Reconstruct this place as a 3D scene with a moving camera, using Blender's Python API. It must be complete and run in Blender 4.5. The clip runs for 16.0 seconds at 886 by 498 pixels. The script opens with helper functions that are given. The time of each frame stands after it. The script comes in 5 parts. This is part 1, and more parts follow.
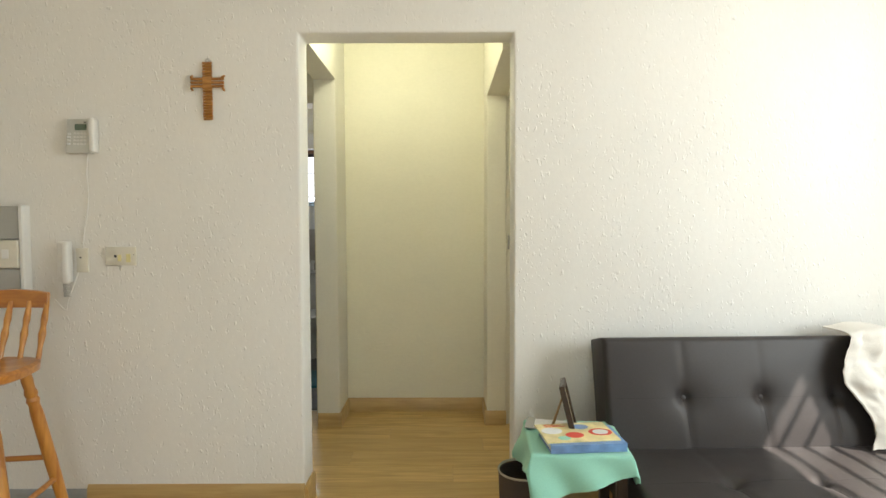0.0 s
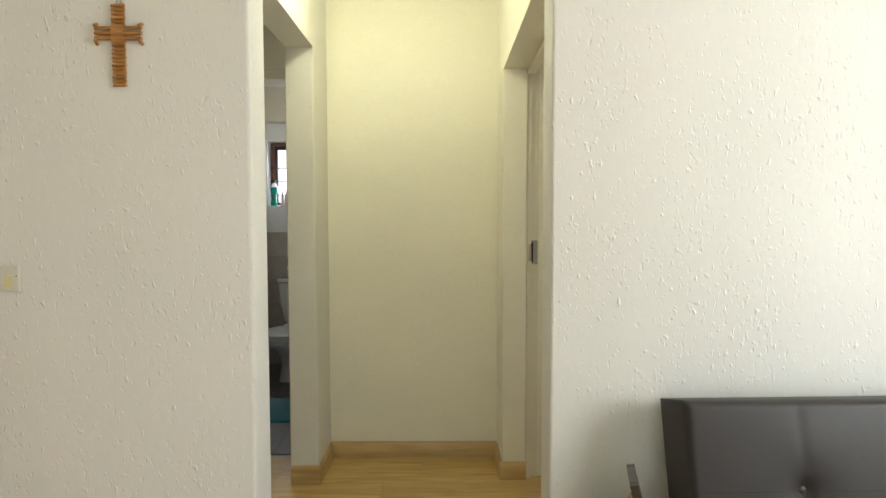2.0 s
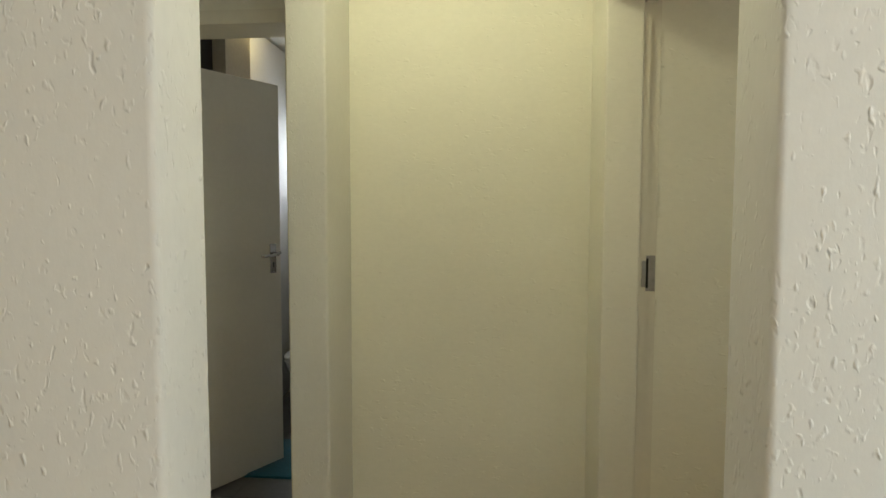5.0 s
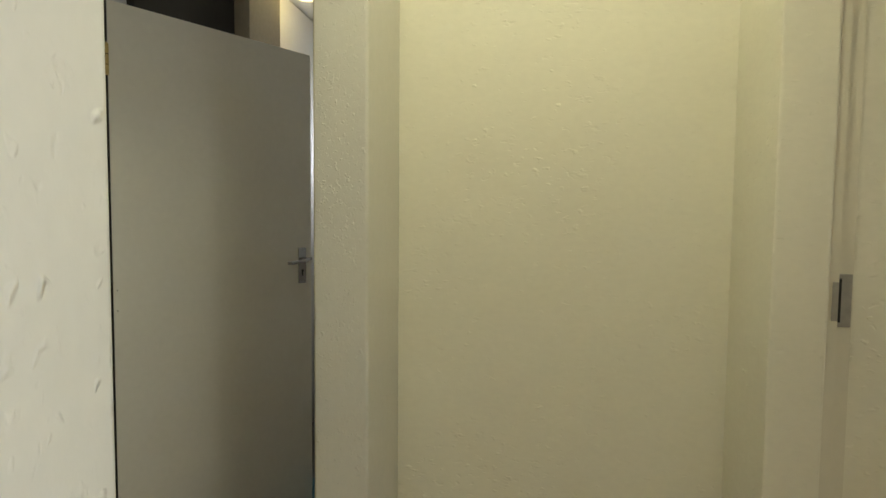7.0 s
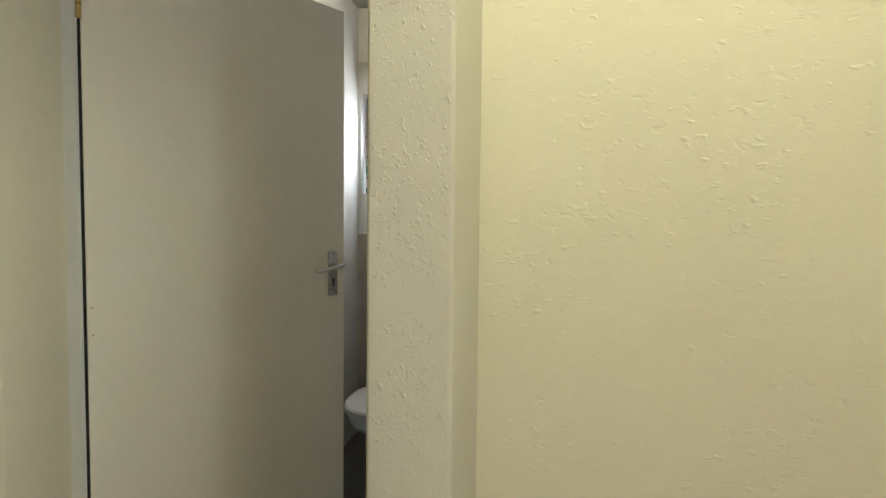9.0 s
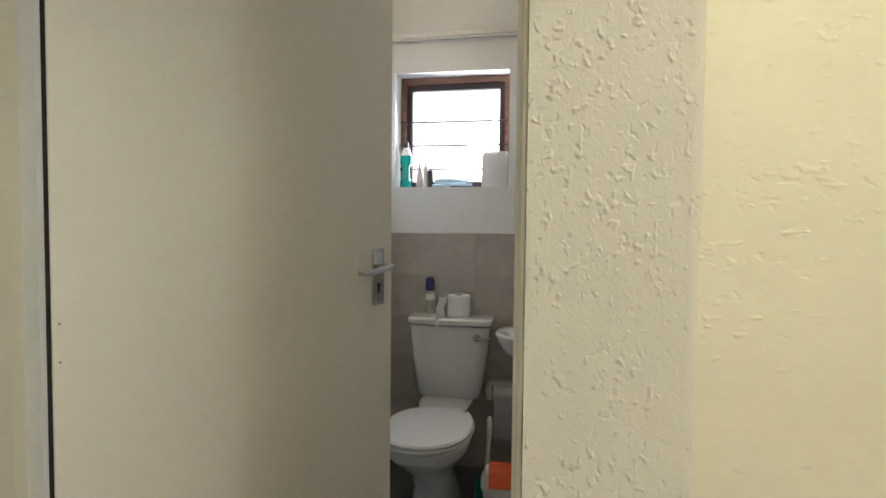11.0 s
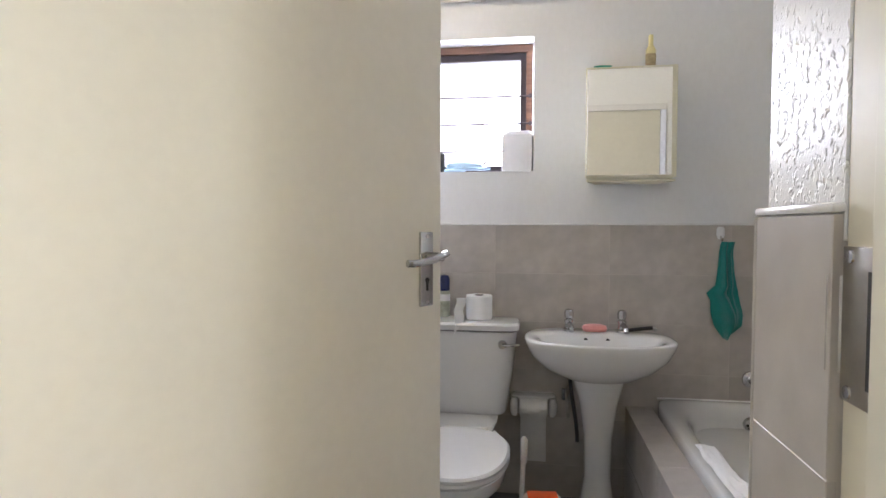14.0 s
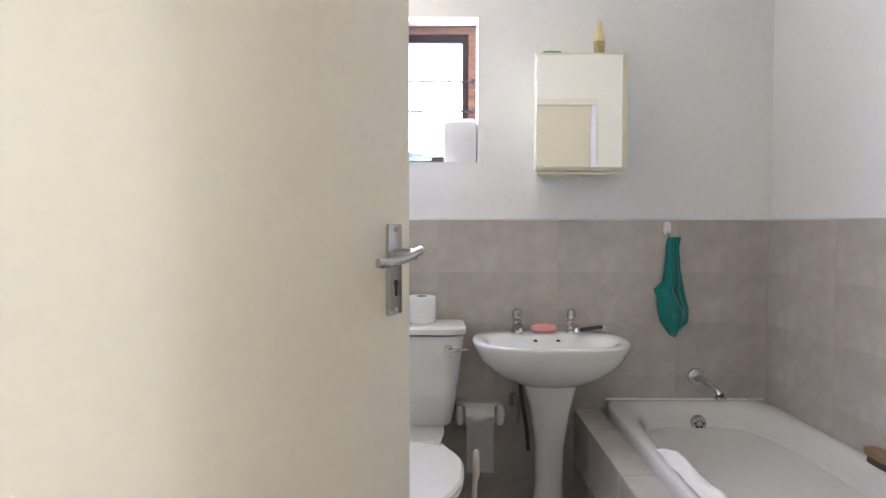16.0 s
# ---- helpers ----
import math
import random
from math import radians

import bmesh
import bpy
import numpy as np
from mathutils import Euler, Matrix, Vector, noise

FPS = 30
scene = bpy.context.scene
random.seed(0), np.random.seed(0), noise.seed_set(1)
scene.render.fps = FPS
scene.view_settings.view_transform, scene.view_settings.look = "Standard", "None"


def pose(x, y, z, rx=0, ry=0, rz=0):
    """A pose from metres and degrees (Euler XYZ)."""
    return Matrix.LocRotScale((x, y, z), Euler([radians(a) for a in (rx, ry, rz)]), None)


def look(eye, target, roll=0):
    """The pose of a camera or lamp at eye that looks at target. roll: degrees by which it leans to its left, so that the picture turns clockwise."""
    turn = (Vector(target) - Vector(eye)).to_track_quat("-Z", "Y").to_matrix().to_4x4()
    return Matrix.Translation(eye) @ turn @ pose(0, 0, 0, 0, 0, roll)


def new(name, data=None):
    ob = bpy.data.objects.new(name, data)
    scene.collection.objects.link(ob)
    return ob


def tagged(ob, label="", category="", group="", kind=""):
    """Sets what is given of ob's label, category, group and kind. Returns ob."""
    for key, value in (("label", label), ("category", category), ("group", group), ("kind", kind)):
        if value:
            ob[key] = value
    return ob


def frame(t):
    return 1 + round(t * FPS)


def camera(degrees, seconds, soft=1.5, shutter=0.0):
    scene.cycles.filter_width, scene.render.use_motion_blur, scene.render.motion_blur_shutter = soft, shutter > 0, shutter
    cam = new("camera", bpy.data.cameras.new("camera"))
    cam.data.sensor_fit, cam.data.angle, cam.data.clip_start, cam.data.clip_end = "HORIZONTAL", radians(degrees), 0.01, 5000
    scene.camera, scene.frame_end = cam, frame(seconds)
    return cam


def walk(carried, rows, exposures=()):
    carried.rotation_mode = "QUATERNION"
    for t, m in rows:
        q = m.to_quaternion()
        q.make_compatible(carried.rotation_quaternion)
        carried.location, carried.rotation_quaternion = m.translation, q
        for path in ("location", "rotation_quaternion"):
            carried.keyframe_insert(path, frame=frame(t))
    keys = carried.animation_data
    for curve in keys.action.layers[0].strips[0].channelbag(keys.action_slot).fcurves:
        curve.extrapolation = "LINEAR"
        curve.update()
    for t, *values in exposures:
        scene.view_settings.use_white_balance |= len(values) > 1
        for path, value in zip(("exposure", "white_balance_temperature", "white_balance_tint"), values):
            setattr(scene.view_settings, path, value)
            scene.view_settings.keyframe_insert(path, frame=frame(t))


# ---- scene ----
# camera and walk
cam = camera(75.79, 16.0)
PATH = [
    (0.0, 0.146, -2.472, 1.287, 0.01, -2.66, 0.23),
    (0.5, 0.132, -2.281, 1.295, -0.15, -2.61, 0.21),
    (1.0, 0.119, -2.108, 1.304, -0.18, -2.60, 0.20),
    (1.5, 0.114, -1.927, 1.305, -0.19, -2.75, 0.15),
    (2.0, 0.116, -1.757, 1.322, -0.09, -2.83, 0.11),
    (2.5, 0.118, -1.603, 1.336, 0.29, -3.02, 0.08),
    (3.0, 0.121, -1.452, 1.352, 0.93, -3.19, 0.04),
    (3.5, 0.122, -1.294, 1.368, 1.78, -3.30, -0.00),
    (4.0, 0.109, -1.144, 1.365, 2.84, -3.42, 0.02),
    (6.5, -0.071, -0.415, 1.351, 7.94, -3.41, -0.46),
    (7.0, -0.118, -0.281, 1.345, 8.87, -3.32, -0.53),
    (7.5, -0.169, -0.150, 1.340, 9.83, -3.26, -0.62),
    (8.0, -0.226, -0.039, 1.334, 10.42, -3.17, -0.66),
    (8.5, -0.296, 0.079, 1.327, 10.53, -3.13, -0.65),
    (11.0, -0.614, 0.581, 1.270, 11.82, -2.50, -0.55),
    (11.5, -0.668, 0.654, 1.256, 12.36, -2.48, -0.61),
    (12.0, -0.716, 0.712, 1.244, 12.10, -2.44, -0.59),
    (12.5, -0.764, 0.772, 1.232, 11.82, -2.37, -0.49),
    (13.0, -0.823, 0.816, 1.224, 11.19, -2.26, -0.34),
    (13.5, -0.866, 0.860, 1.216, 10.11, -2.16, -0.17),
    (14.0, -0.895, 0.913, 1.210, 8.75, -2.16, -0.11),
    (14.5, -0.935, 0.966, 1.208, 6.71, -2.28, -0.21),
    (15.0, -0.974, 1.006, 1.207, 4.84, -2.30, -0.27),
    (15.5, -1.008, 1.051, 1.203, 2.62, -2.33, -0.22),
    (16.0, -1.026, 1.111, 1.198, 0.09, -2.34, -0.06),
]
EXPOSURES = [(0.0, 1.66, 6500, 9.5), (3.0, 1.64, 6500, 9.5), (4.0, 1.48, 6500, 8.0), (6.5, 1.14, 6700, 8.0), (7.0, 1.35, 6700, 8.0), (7.5, 1.57, 6700, 9.0), (8.5, 1.82, 6700, 9.0), (11.0, 2.16, 6500, 14.5), (12.5, 2.58, 6300, 18.0), (13.5, 2.94, 6120, 20.0), (15.4, 3.18, 6000, 21.2), (16.0, 3.34, 5960, 21.5)]
walk(cam, [(t, pose(x, y, z, 90 + p, r, w)) for t, x, y, z, w, p, r in PATH], EXPOSURES)

# world, sun and lamps
SUN_DIR = Vector((1.0, -0.60, 1.45)).normalized()
world = bpy.data.worlds.new("world")
scene.world = world
world.use_nodes = True
wn = world.node_tree
sky = wn.nodes.new("ShaderNodeTexSky")
sky.sky_type = 'NISHITA'
sky.sun_disc = False
sky.sun_elevation = math.asin(SUN_DIR.z)
sky.sun_rotation = math.atan2(SUN_DIR.x, SUN_DIR.y)
wn.links.new(sky.outputs[0], wn.nodes["Background"].inputs[0])
wn.nodes["Background"].inputs[1].default_value = 0.05


def lamp(name, kind, m, energy, colour, **more):
    data = bpy.data.lights.new(name, kind)
    data.energy, data.color = energy, colour
    if kind == 'AREA':
        data.shape = 'RECTANGLE'
        data.size, data.size_y = more["size"]
    elif kind == 'SUN':
        data.angle = more["angle"]
    else:
        data.shadow_soft_size = more["size"]
    ob = new(name, data)
    ob.matrix_world = m
    return ob


lamp("sun", 'SUN', look(SUN_DIR * 20, (0, 0, 0)), 5.0, (1.0, 0.95, 0.86), angle=radians(0.6))
# daylight entering by the living room window and the bathroom window, plus added fill lamps
lamp("window_daylight", 'AREA', look((2.585, -1.53, 1.56), (0.6, -0.6, 1.25)), 16.4, (0.93, 0.99, 0.96), size=(1.3, 1.35))
# fill from the rear through an assumed glass door, never in view
lamp("rear_fill", 'AREA', look((0.3, -4.56, 1.2), (0.0, 0.0, 1.2)), 4.4, (0.93, 1.0, 0.96), size=(1.9, 2.0))
lamp("bathroom_daylight", 'AREA', look((-1.185, 3.60, 1.76), (-0.9, 2.0, 1.5)), 2.15, (0.92, 0.96, 1.0), size=(0.46, 0.46))
# unseen lamp added to lift the dark bedroom wall
lamp("bedroom_fill", 'AREA', look((1.88, 0.65, 1.5), (0.6, 0.9, 1.2)), 0.32, (0.98, 0.98, 0.90), size=(0.7, 1.0))
# added fill for the lobby side; no source is seen there
lamp("lobby_fill", 'AREA', look((-1.935, 0.62, 1.55), (-1.0, 1.3, 1.2)), 0.08, (0.98, 0.98, 0.90), size=(0.6, 1.0))
# ceiling lamps that burn in the passage and in the bathroom
lamp("passage_bulb", 'POINT', pose(-0.18, 0.53, 2.385), 3.8, (1.0, 1.0, 0.71), size=0.085)
lamp("bathroom_bulb", 'POINT', pose(-1.34, 2.71, 2.50), 0.60, (1.0, 0.76, 0.28), size=0.07)


# materials
def mat(name, colour, rough=0.6, metal=0.0, grain=0.06, grain_scale=40.0, blotch=0.06, blotch_scale=3.0, bump=0.1, bump_scale=120.0,
        coat=0.0, spec=0.5, sheen=0.0, emission=0.0, glow=None, random_tint=0.0, stretch=(1, 1, 1), transmission=0.0, sub=0.0):
    m = bpy.data.materials.new(name)
    m.use_nodes = True
    nt = m.node_tree
    b = nt.nodes["Principled BSDF"]
    tc = nt.nodes.new("ShaderNodeTexCoord")
    mp = nt.nodes.new("ShaderNodeMapping")
    mp.inputs["Scale"].default_value = stretch
    nt.links.new(tc.outputs["Object"], mp.inputs["Vector"])
    src = mp.outputs["Vector"]

    def tex(scale, detail=4.0):
        n = nt.nodes.new("ShaderNodeTexNoise")
        n.inputs["Scale"].default_value, n.inputs["Detail"].default_value = scale, detail
        nt.links.new(src, n.inputs["Vector"])
        return n.outputs["Fac"]

    def mult(a, fac, amount):
        """a times (1 +- amount) by the factor fac"""
        mr = nt.nodes.new("ShaderNodeMapRange")
        mr.inputs["From Min"].default_value, mr.inputs["From Max"].default_value = 0.25, 0.75
        mr.inputs["To Min"].default_value, mr.inputs["To Max"].default_value = 1 - amount, 1 + amount
        nt.links.new(fac, mr.inputs["Value"])
        mx = nt.nodes.new("ShaderNodeVectorMath")
        mx.operation = 'SCALE'
        nt.links.new(a, mx.inputs[0])
        nt.links.new(mr.outputs[0], mx.inputs["Scale"])
        return mx.outputs[0]

    rgb = nt.nodes.new("ShaderNodeRGB")
    rgb.outputs[0].default_value = (*colour, 1)
    out = mult(mult(rgb.outputs[0], tex(grain_scale), grain), tex(blotch_scale, 3.0), blotch)
    if random_tint:
        oi = nt.nodes.new("ShaderNodeObjectInfo")
        out = mult(out, oi.outputs["Random"], random_tint)
    nt.links.new(out, b.inputs["Base Color"])
    b.inputs["Metallic"].default_value = metal
    b.inputs["Specular IOR Level"].default_value = spec
    b.inputs["Coat Weight"].default_value = coat
    b.inputs["Sheen Weight"].default_value = sheen
    b.inputs["Transmission Weight"].default_value = transmission
    b.inputs["Subsurface Weight"].default_value = sub
    b.inputs["Subsurface Radius"].default_value = (0.01, 0.01, 0.01)
    mr = nt.nodes.new("ShaderNodeMapRange")
    mr.inputs["To Min"].default_value, mr.inputs["To Max"].default_value = max(rough - 0.07, 0.0), min(rough + 0.07, 1.0)
    nt.links.new(tex(blotch_scale * 4), mr.inputs["Value"])
    nt.links.new(mr.outputs[0], b.inputs["Roughness"])
    if bump:
        bp = nt.nodes.new("ShaderNodeBump")
        bp.inputs["Strength"].default_value, bp.inputs["Distance"].default_value = bump, 0.002
        nt.links.new(tex(bump_scale), bp.inputs["Height"])
        nt.links.new(bp.outputs[0], b.inputs["Normal"])
    if emission:
        b.inputs["Emission Color"].default_value = (*(glow or colour), 1)
        b.inputs["Emission Strength"].default_value = emission
    return m


def plaster(name, colour, rough=0.75, depth=0.004, dabs=0.6, scale=1.0, spec=0.3, grow=(1, 1, 0.6), cover=0.0, fine_amount=0.05):
    """trowelled plaster: smooth skin with scattered sharp-edged dabs and torn pits in loose clusters, painted over"""
    m = mat(name, colour, rough, grain=0.02, grain_scale=60, blotch=0.03, blotch_scale=2.5, bump=0, spec=spec, stretch=grow)
    nt = m.node_tree
    b = nt.nodes["Principled BSDF"]
    src = nt.nodes["Mapping"].outputs["Vector"]

    def noise_tex(s, detail, distortion=0.0):
        n = nt.nodes.new("ShaderNodeTexNoise")
        n.inputs["Scale"].default_value, n.inputs["Detail"].default_value, n.inputs["Distortion"].default_value = s * scale, detail, distortion
        nt.links.new(src, n.inputs["Vector"])
        return n.outputs["Fac"]

    def ramp(fac, lo, hi, a, z):
        mr = nt.nodes.new("ShaderNodeMapRange")
        mr.interpolation_type = 'SMOOTHSTEP'
        for key, v in (("From Min", lo), ("From Max", hi), ("To Min", a), ("To Max", z)):
            mr.inputs[key].default_value = v
        nt.links.new(fac, mr.inputs["Value"])
        return mr.outputs[0]

    def math_node(op, a, c):
        n = nt.nodes.new("ShaderNodeMath")
        n.operation = op
        for k, v in enumerate((a, c)):
            if isinstance(v, (int, float)):
                n.inputs[k].default_value = v
            else:
                nt.links.new(v, n.inputs[k])
        return n.outputs[0]

    zone = ramp(noise_tex(2.6, 2.0), 0.40 - cover, 0.64 - cover, 0.0, 1.0)
    ragged = math_node('MULTIPLY', noise_tex(95.0, 2.0), 0.10)
    dab_field = math_node('ADD', math_node('MULTIPLY', math_node('SUBTRACT', zone, 1.0), 0.07), math_node('ADD', noise_tex(42.0, 1.0, 0.3), ragged))
    pit_field = math_node('ADD', math_node('MULTIPLY', math_node('SUBTRACT', zone, 1.0), 0.06), math_node('ADD', noise_tex(38.0, 1.0, 0.5), ragged))
    raised = ramp(dab_field, 0.655 - cover * 0.4, 0.93 - cover * 0.4, 0.0, dabs * 3.0)
    pits = ramp(pit_field, 0.665 - cover * 0.4, 0.94 - cover * 0.4, 0.0, -dabs * 2.2)
    waves = math_node('MULTIPLY', noise_tex(5.0, 2.0), 0.8)
    fine = math_node('MULTIPLY', noise_tex(110.0, 2.0), fine_amount)
    total = math_node('ADD', math_node('ADD', raised, pits), math_node('ADD', waves, fine))
    bp = nt.nodes.new("ShaderNodeBump")
    bp.inputs["Strength"].default_value, bp.inputs["Distance"].default_value = 1.0, depth
    nt.links.new(total, bp.inputs["Height"])
    nt.links.new(bp.outputs[0], b.inputs["Normal"])
    return m


def wood(name, dark, light, rough=0.45, along='X', ring=18.0, tint=0.0, coat=0.15):
    m = mat(name, light, rough, grain=0.05, bump=0.15, bump_scale=200, random_tint=tint, coat=coat, blotch=0.1)
    nt = m.node_tree
    b = nt.nodes["Principled BSDF"]
    mp = nt.nodes["Mapping"]
    mp.inputs["Scale"].default_value = {'X': (0.09, 1, 1), 'Y': (1, 0.09, 1), 'Z': (1, 1, 0.09)}[along]
    n = nt.nodes.new("ShaderNodeTexNoise")
    n.inputs["Scale"].default_value, n.inputs["Detail"].default_value, n.inputs["Distortion"].default_value = ring, 6.0, 1.2
    nt.links.new(mp.outputs[0], n.inputs["Vector"])
    if tint:
        oi = nt.nodes.new("ShaderNodeObjectInfo")
        va = nt.nodes.new("ShaderNodeVectorMath")
        va.operation = 'MULTIPLY_ADD'
        nt.links.new(oi.outputs["Random"], va.inputs[0])
        va.inputs[1].default_value = (7.0, 5.0, 3.0)
        nt.links.new(mp.outputs[0], va.inputs[2])
        nt.links.new(va.outputs[0], n.inputs["Vector"])
    mx = nt.nodes.new("ShaderNodeMix")
    mx.data_type = 'RGBA'
    ramp = nt.nodes.new("ShaderNodeMapRange")
    ramp.inputs["From Min"].default_value, ramp.inputs["From Max"].default_value = 0.35, 0.68
    nt.links.new(n.outputs["Fac"], ramp.inputs["Value"])
    nt.links.new(ramp.outputs[0], mx.inputs["Factor"])
    old = b.inputs["Base Color"].links[0].from_socket
    nt.links.new(old, mx.inputs["A"])
    mx.inputs["B"].default_value = (*dark, 1)
    nt.links.new(mx.outputs["Result"], b.inputs["Base Color"])
    return m


def glass_mat(name, colour=(1, 1, 1), rough=0.0):
    m = bpy.data.materials.new(name)
    m.use_nodes = True
    b = m.node_tree.nodes["Principled BSDF"]
    b.inputs["Base Color"].default_value = (*colour, 1)
    b.inputs["Roughness"].default_value = rough
    b.inputs["Transmission Weight"].default_value = 1.0
    b.inputs["IOR"].default_value = 1.45
    return m


def glow_mat(name, colour, strength):
    m = bpy.data.materials.new(name)
    m.use_nodes = True
    nt = m.node_tree
    nt.nodes.remove(nt.nodes["Principled BSDF"])
    e = nt.nodes.new("ShaderNodeEmission")
    e.inputs[0].default_value, e.inputs[1].default_value = (*colour, 1), strength
    nt.links.new(e.outputs[0], nt.nodes["Material Output"].inputs[0])
    return m


M_WALL = plaster("white_trowelled_plaster", (0.80, 0.785, 0.75), depth=0.0017, scale=1.6, grow=(1, 1, 0.55), cover=0.045, fine_amount=0.11)
M_HALL = plaster("cream_trowelled_plaster", (0.82, 0.79, 0.665), depth=0.0012, scale=1.3, grow=(0.7, 0.7, 1.25), cover=-0.01)
M_STUB = plaster("cream_pitted_plaster", (0.72, 0.70, 0.63), depth=0.0010, dabs=0.6, scale=3.0, grow=(1, 1, 0.8), cover=0.08, fine_amount=0.40)
M_BATH = plaster("white_bathroom_paint", (0.78, 0.79, 0.80), rough=0.55, depth=0.0010, dabs=0.10)
M_NIB = plaster("glossy_rough_plaster", (0.80, 0.80, 0.79), rough=0.30, depth=0.0012, dabs=0.6, scale=3.2, spec=0.4, grow=(1, 1, 0.8), cover=0.12, fine_amount=0.25)
M_CEIL = mat("white_ceiling_board", (0.80, 0.80, 0.78), 0.8, grain=0.02, bump=0.05)
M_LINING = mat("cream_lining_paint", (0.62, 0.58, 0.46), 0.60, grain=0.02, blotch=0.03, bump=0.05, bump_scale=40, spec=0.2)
M_ENAMEL = mat("cream_enamel_paint", (0.75, 0.71, 0.59), 0.44, grain=0.02, blotch=0.03, bump=0.03, bump_scale=30, spec=0.06)
M_DOOR = mat("cream_door_paint", (0.84, 0.81, 0.74), 0.42, grain=0.02, blotch=0.03, bump=0.08, bump_scale=45)
M_PLANK = wood("oak_laminate", (0.45, 0.29, 0.10), (0.58, 0.395, 0.15), 0.40, 'X', 26.0, tint=0.10)
M_SKIRT = wood("oak_skirting", (0.42, 0.27, 0.10), (0.56, 0.39, 0.17), 0.4, 'X', 20.0)
M_PINE = wood("varnished_pine", (0.42, 0.16, 0.03), (0.62, 0.29, 0.06), 0.3, 'Z', 30.0, coat=0.4)
M_PINE_X = wood("varnished_pine_rail", (0.40, 0.14, 0.03), (0.58, 0.25, 0.05), 0.3, 'X', 30.0, coat=0.4)
M_CROSS = wood("golden_split_wood", (0.26, 0.10, 0.02), (0.55, 0.27, 0.07), 0.5, 'X', 60.0)
M_WINFRAME = wood("brown_window_timber", (0.13, 0.06, 0.035), (0.24, 0.12, 0.07), 0.5, 'X', 30.0)
M_SASH = mat("dark_brown_sash_paint", (0.028, 0.017, 0.022), 0.45)
M_TILE = mat("grey_stone_tile", (0.47, 0.435, 0.405), 0.36, grain=0.09, grain_scale=17, blotch=0.15, blotch_scale=5.0, bump=0.06, random_tint=0.015)
M_GROUT = mat("pale_grout", (0.54, 0.505, 0.465), 0.9, bump=0.3)
M_FLOORTILE = mat("dark_grey_floor_tile", (0.14, 0.14, 0.14), 0.4, grain=0.08, blotch=0.10, random_tint=0.04)
M_TRIM = mat("white_tile_trim", (0.82, 0.82, 0.82), 0.2)
M_CERAMIC = mat("white_glazed_ceramic", (0.73, 0.73, 0.72), 0.10, grain=0.01, blotch=0.02, bump=0.0, coat=0.5)
M_SEAT = mat("white_plastic_seat", (0.72, 0.71, 0.69), 0.22, grain=0.01, blotch=0.02, bump=0.0)
M_CHROME = mat("worn_chrome", (0.52, 0.52, 0.52), 0.12, metal=1.0, grain=0.05, bump=0.05)
M_BRASS = mat("worn_brass", (0.52, 0.40, 0.17), 0.35, metal=0.9, grain=0.12, blotch=0.15, bump=0.1)
M_STEEL = mat("dull_steel", (0.42, 0.40, 0.37), 0.38, metal=0.9, grain=0.15, blotch=0.2, bump=0.2)
M_BAR = mat("dark_bar_paint", (0.05, 0.035, 0.04), 0.5)
M_BLACK = mat("black_plastic", (0.02, 0.02, 0.022), 0.4)
# near-black that stands for the shade inside gaps, slots and holes
M_SHADOWGAP = mat("dark_gap_shade", (0.015, 0.014, 0.013), 0.8)
M_MIRROR = mat("mirror_silver", (0.93, 0.93, 0.93), 0.01, metal=1.0, grain=0.0, blotch=0.0, bump=0.0)
rough_in = M_MIRROR.node_tree.nodes["Principled BSDF"].inputs["Roughness"]
M_MIRROR.node_tree.links.remove(rough_in.links[0])
rough_in.default_value = 0.0
M_CREAM = mat("cream_plastic", (0.74, 0.72, 0.58), 0.4, grain=0.02)
M_LEATHER = mat("dark_brown_leatherette", (0.040, 0.034, 0.033), 0.44, grain=0.1, grain_scale=200, bump=0.15, bump_scale=380, spec=0.30)
M_SEAM_CREASE = mat("dark_seam_and_crease_shade", (0.02, 0.016, 0.015), 0.8)
M_GREENCLOTH = mat("mint_green_cloth", (0.30, 0.62, 0.50), 0.85, grain=0.05, grain_scale=260, blotch=0.08, bump=0.3, bump_scale=400, sheen=0.2)
M_TEAL = mat("teal_towelling", (0.0, 0.20, 0.185), 0.95, grain=0.25, grain_scale=300, bump=0.9, bump_scale=320, sheen=0.4)
M_WHITECLOTH = mat("off_white_cloth", (0.76, 0.72, 0.66), 0.9, grain=0.04, grain_scale=200, bump=0.5, bump_scale=160, sheen=0.2)
M_PAPER = mat("white_tissue_paper", (0.84, 0.84, 0.84), 0.95, grain=0.03, bump=0.5, bump_scale=90)
M_CARD = mat("white_card_box", (0.75, 0.74, 0.75), 0.8, grain=0.03)
M_WHITEPL = mat("white_plastic", (0.76, 0.75, 0.72), 0.35, grain=0.02)
M_GREYPL = mat("grey_plastic", (0.40, 0.40, 0.38), 0.4, grain=0.03)
M_PALEGREY = mat("pale_grey_plastic", (0.56, 0.56, 0.52), 0.4, grain=0.03)
M_IVORY = mat("aged_ivory_plastic", (0.70, 0.67, 0.58), 0.4, grain=0.03)
M_LCD = mat("grey_green_display", (0.10, 0.14, 0.10), 0.2)
M_ORANGE = mat("orange_plastic", (0.75, 0.10, 0.02), 0.35)
M_TEALPL = mat("teal_plastic", (0.0, 0.28, 0.22), 0.35)
M_SOAP = mat("pink_soap", (0.75, 0.32, 0.30), 0.45, sub=0.2)
M_BLUE = mat("dark_blue_plastic", (0.01, 0.02, 0.12), 0.3)
M_CAN = mat("printed_green_tin", (0.42, 0.45, 0.36), 0.35, blotch=0.4, blotch_scale=25)
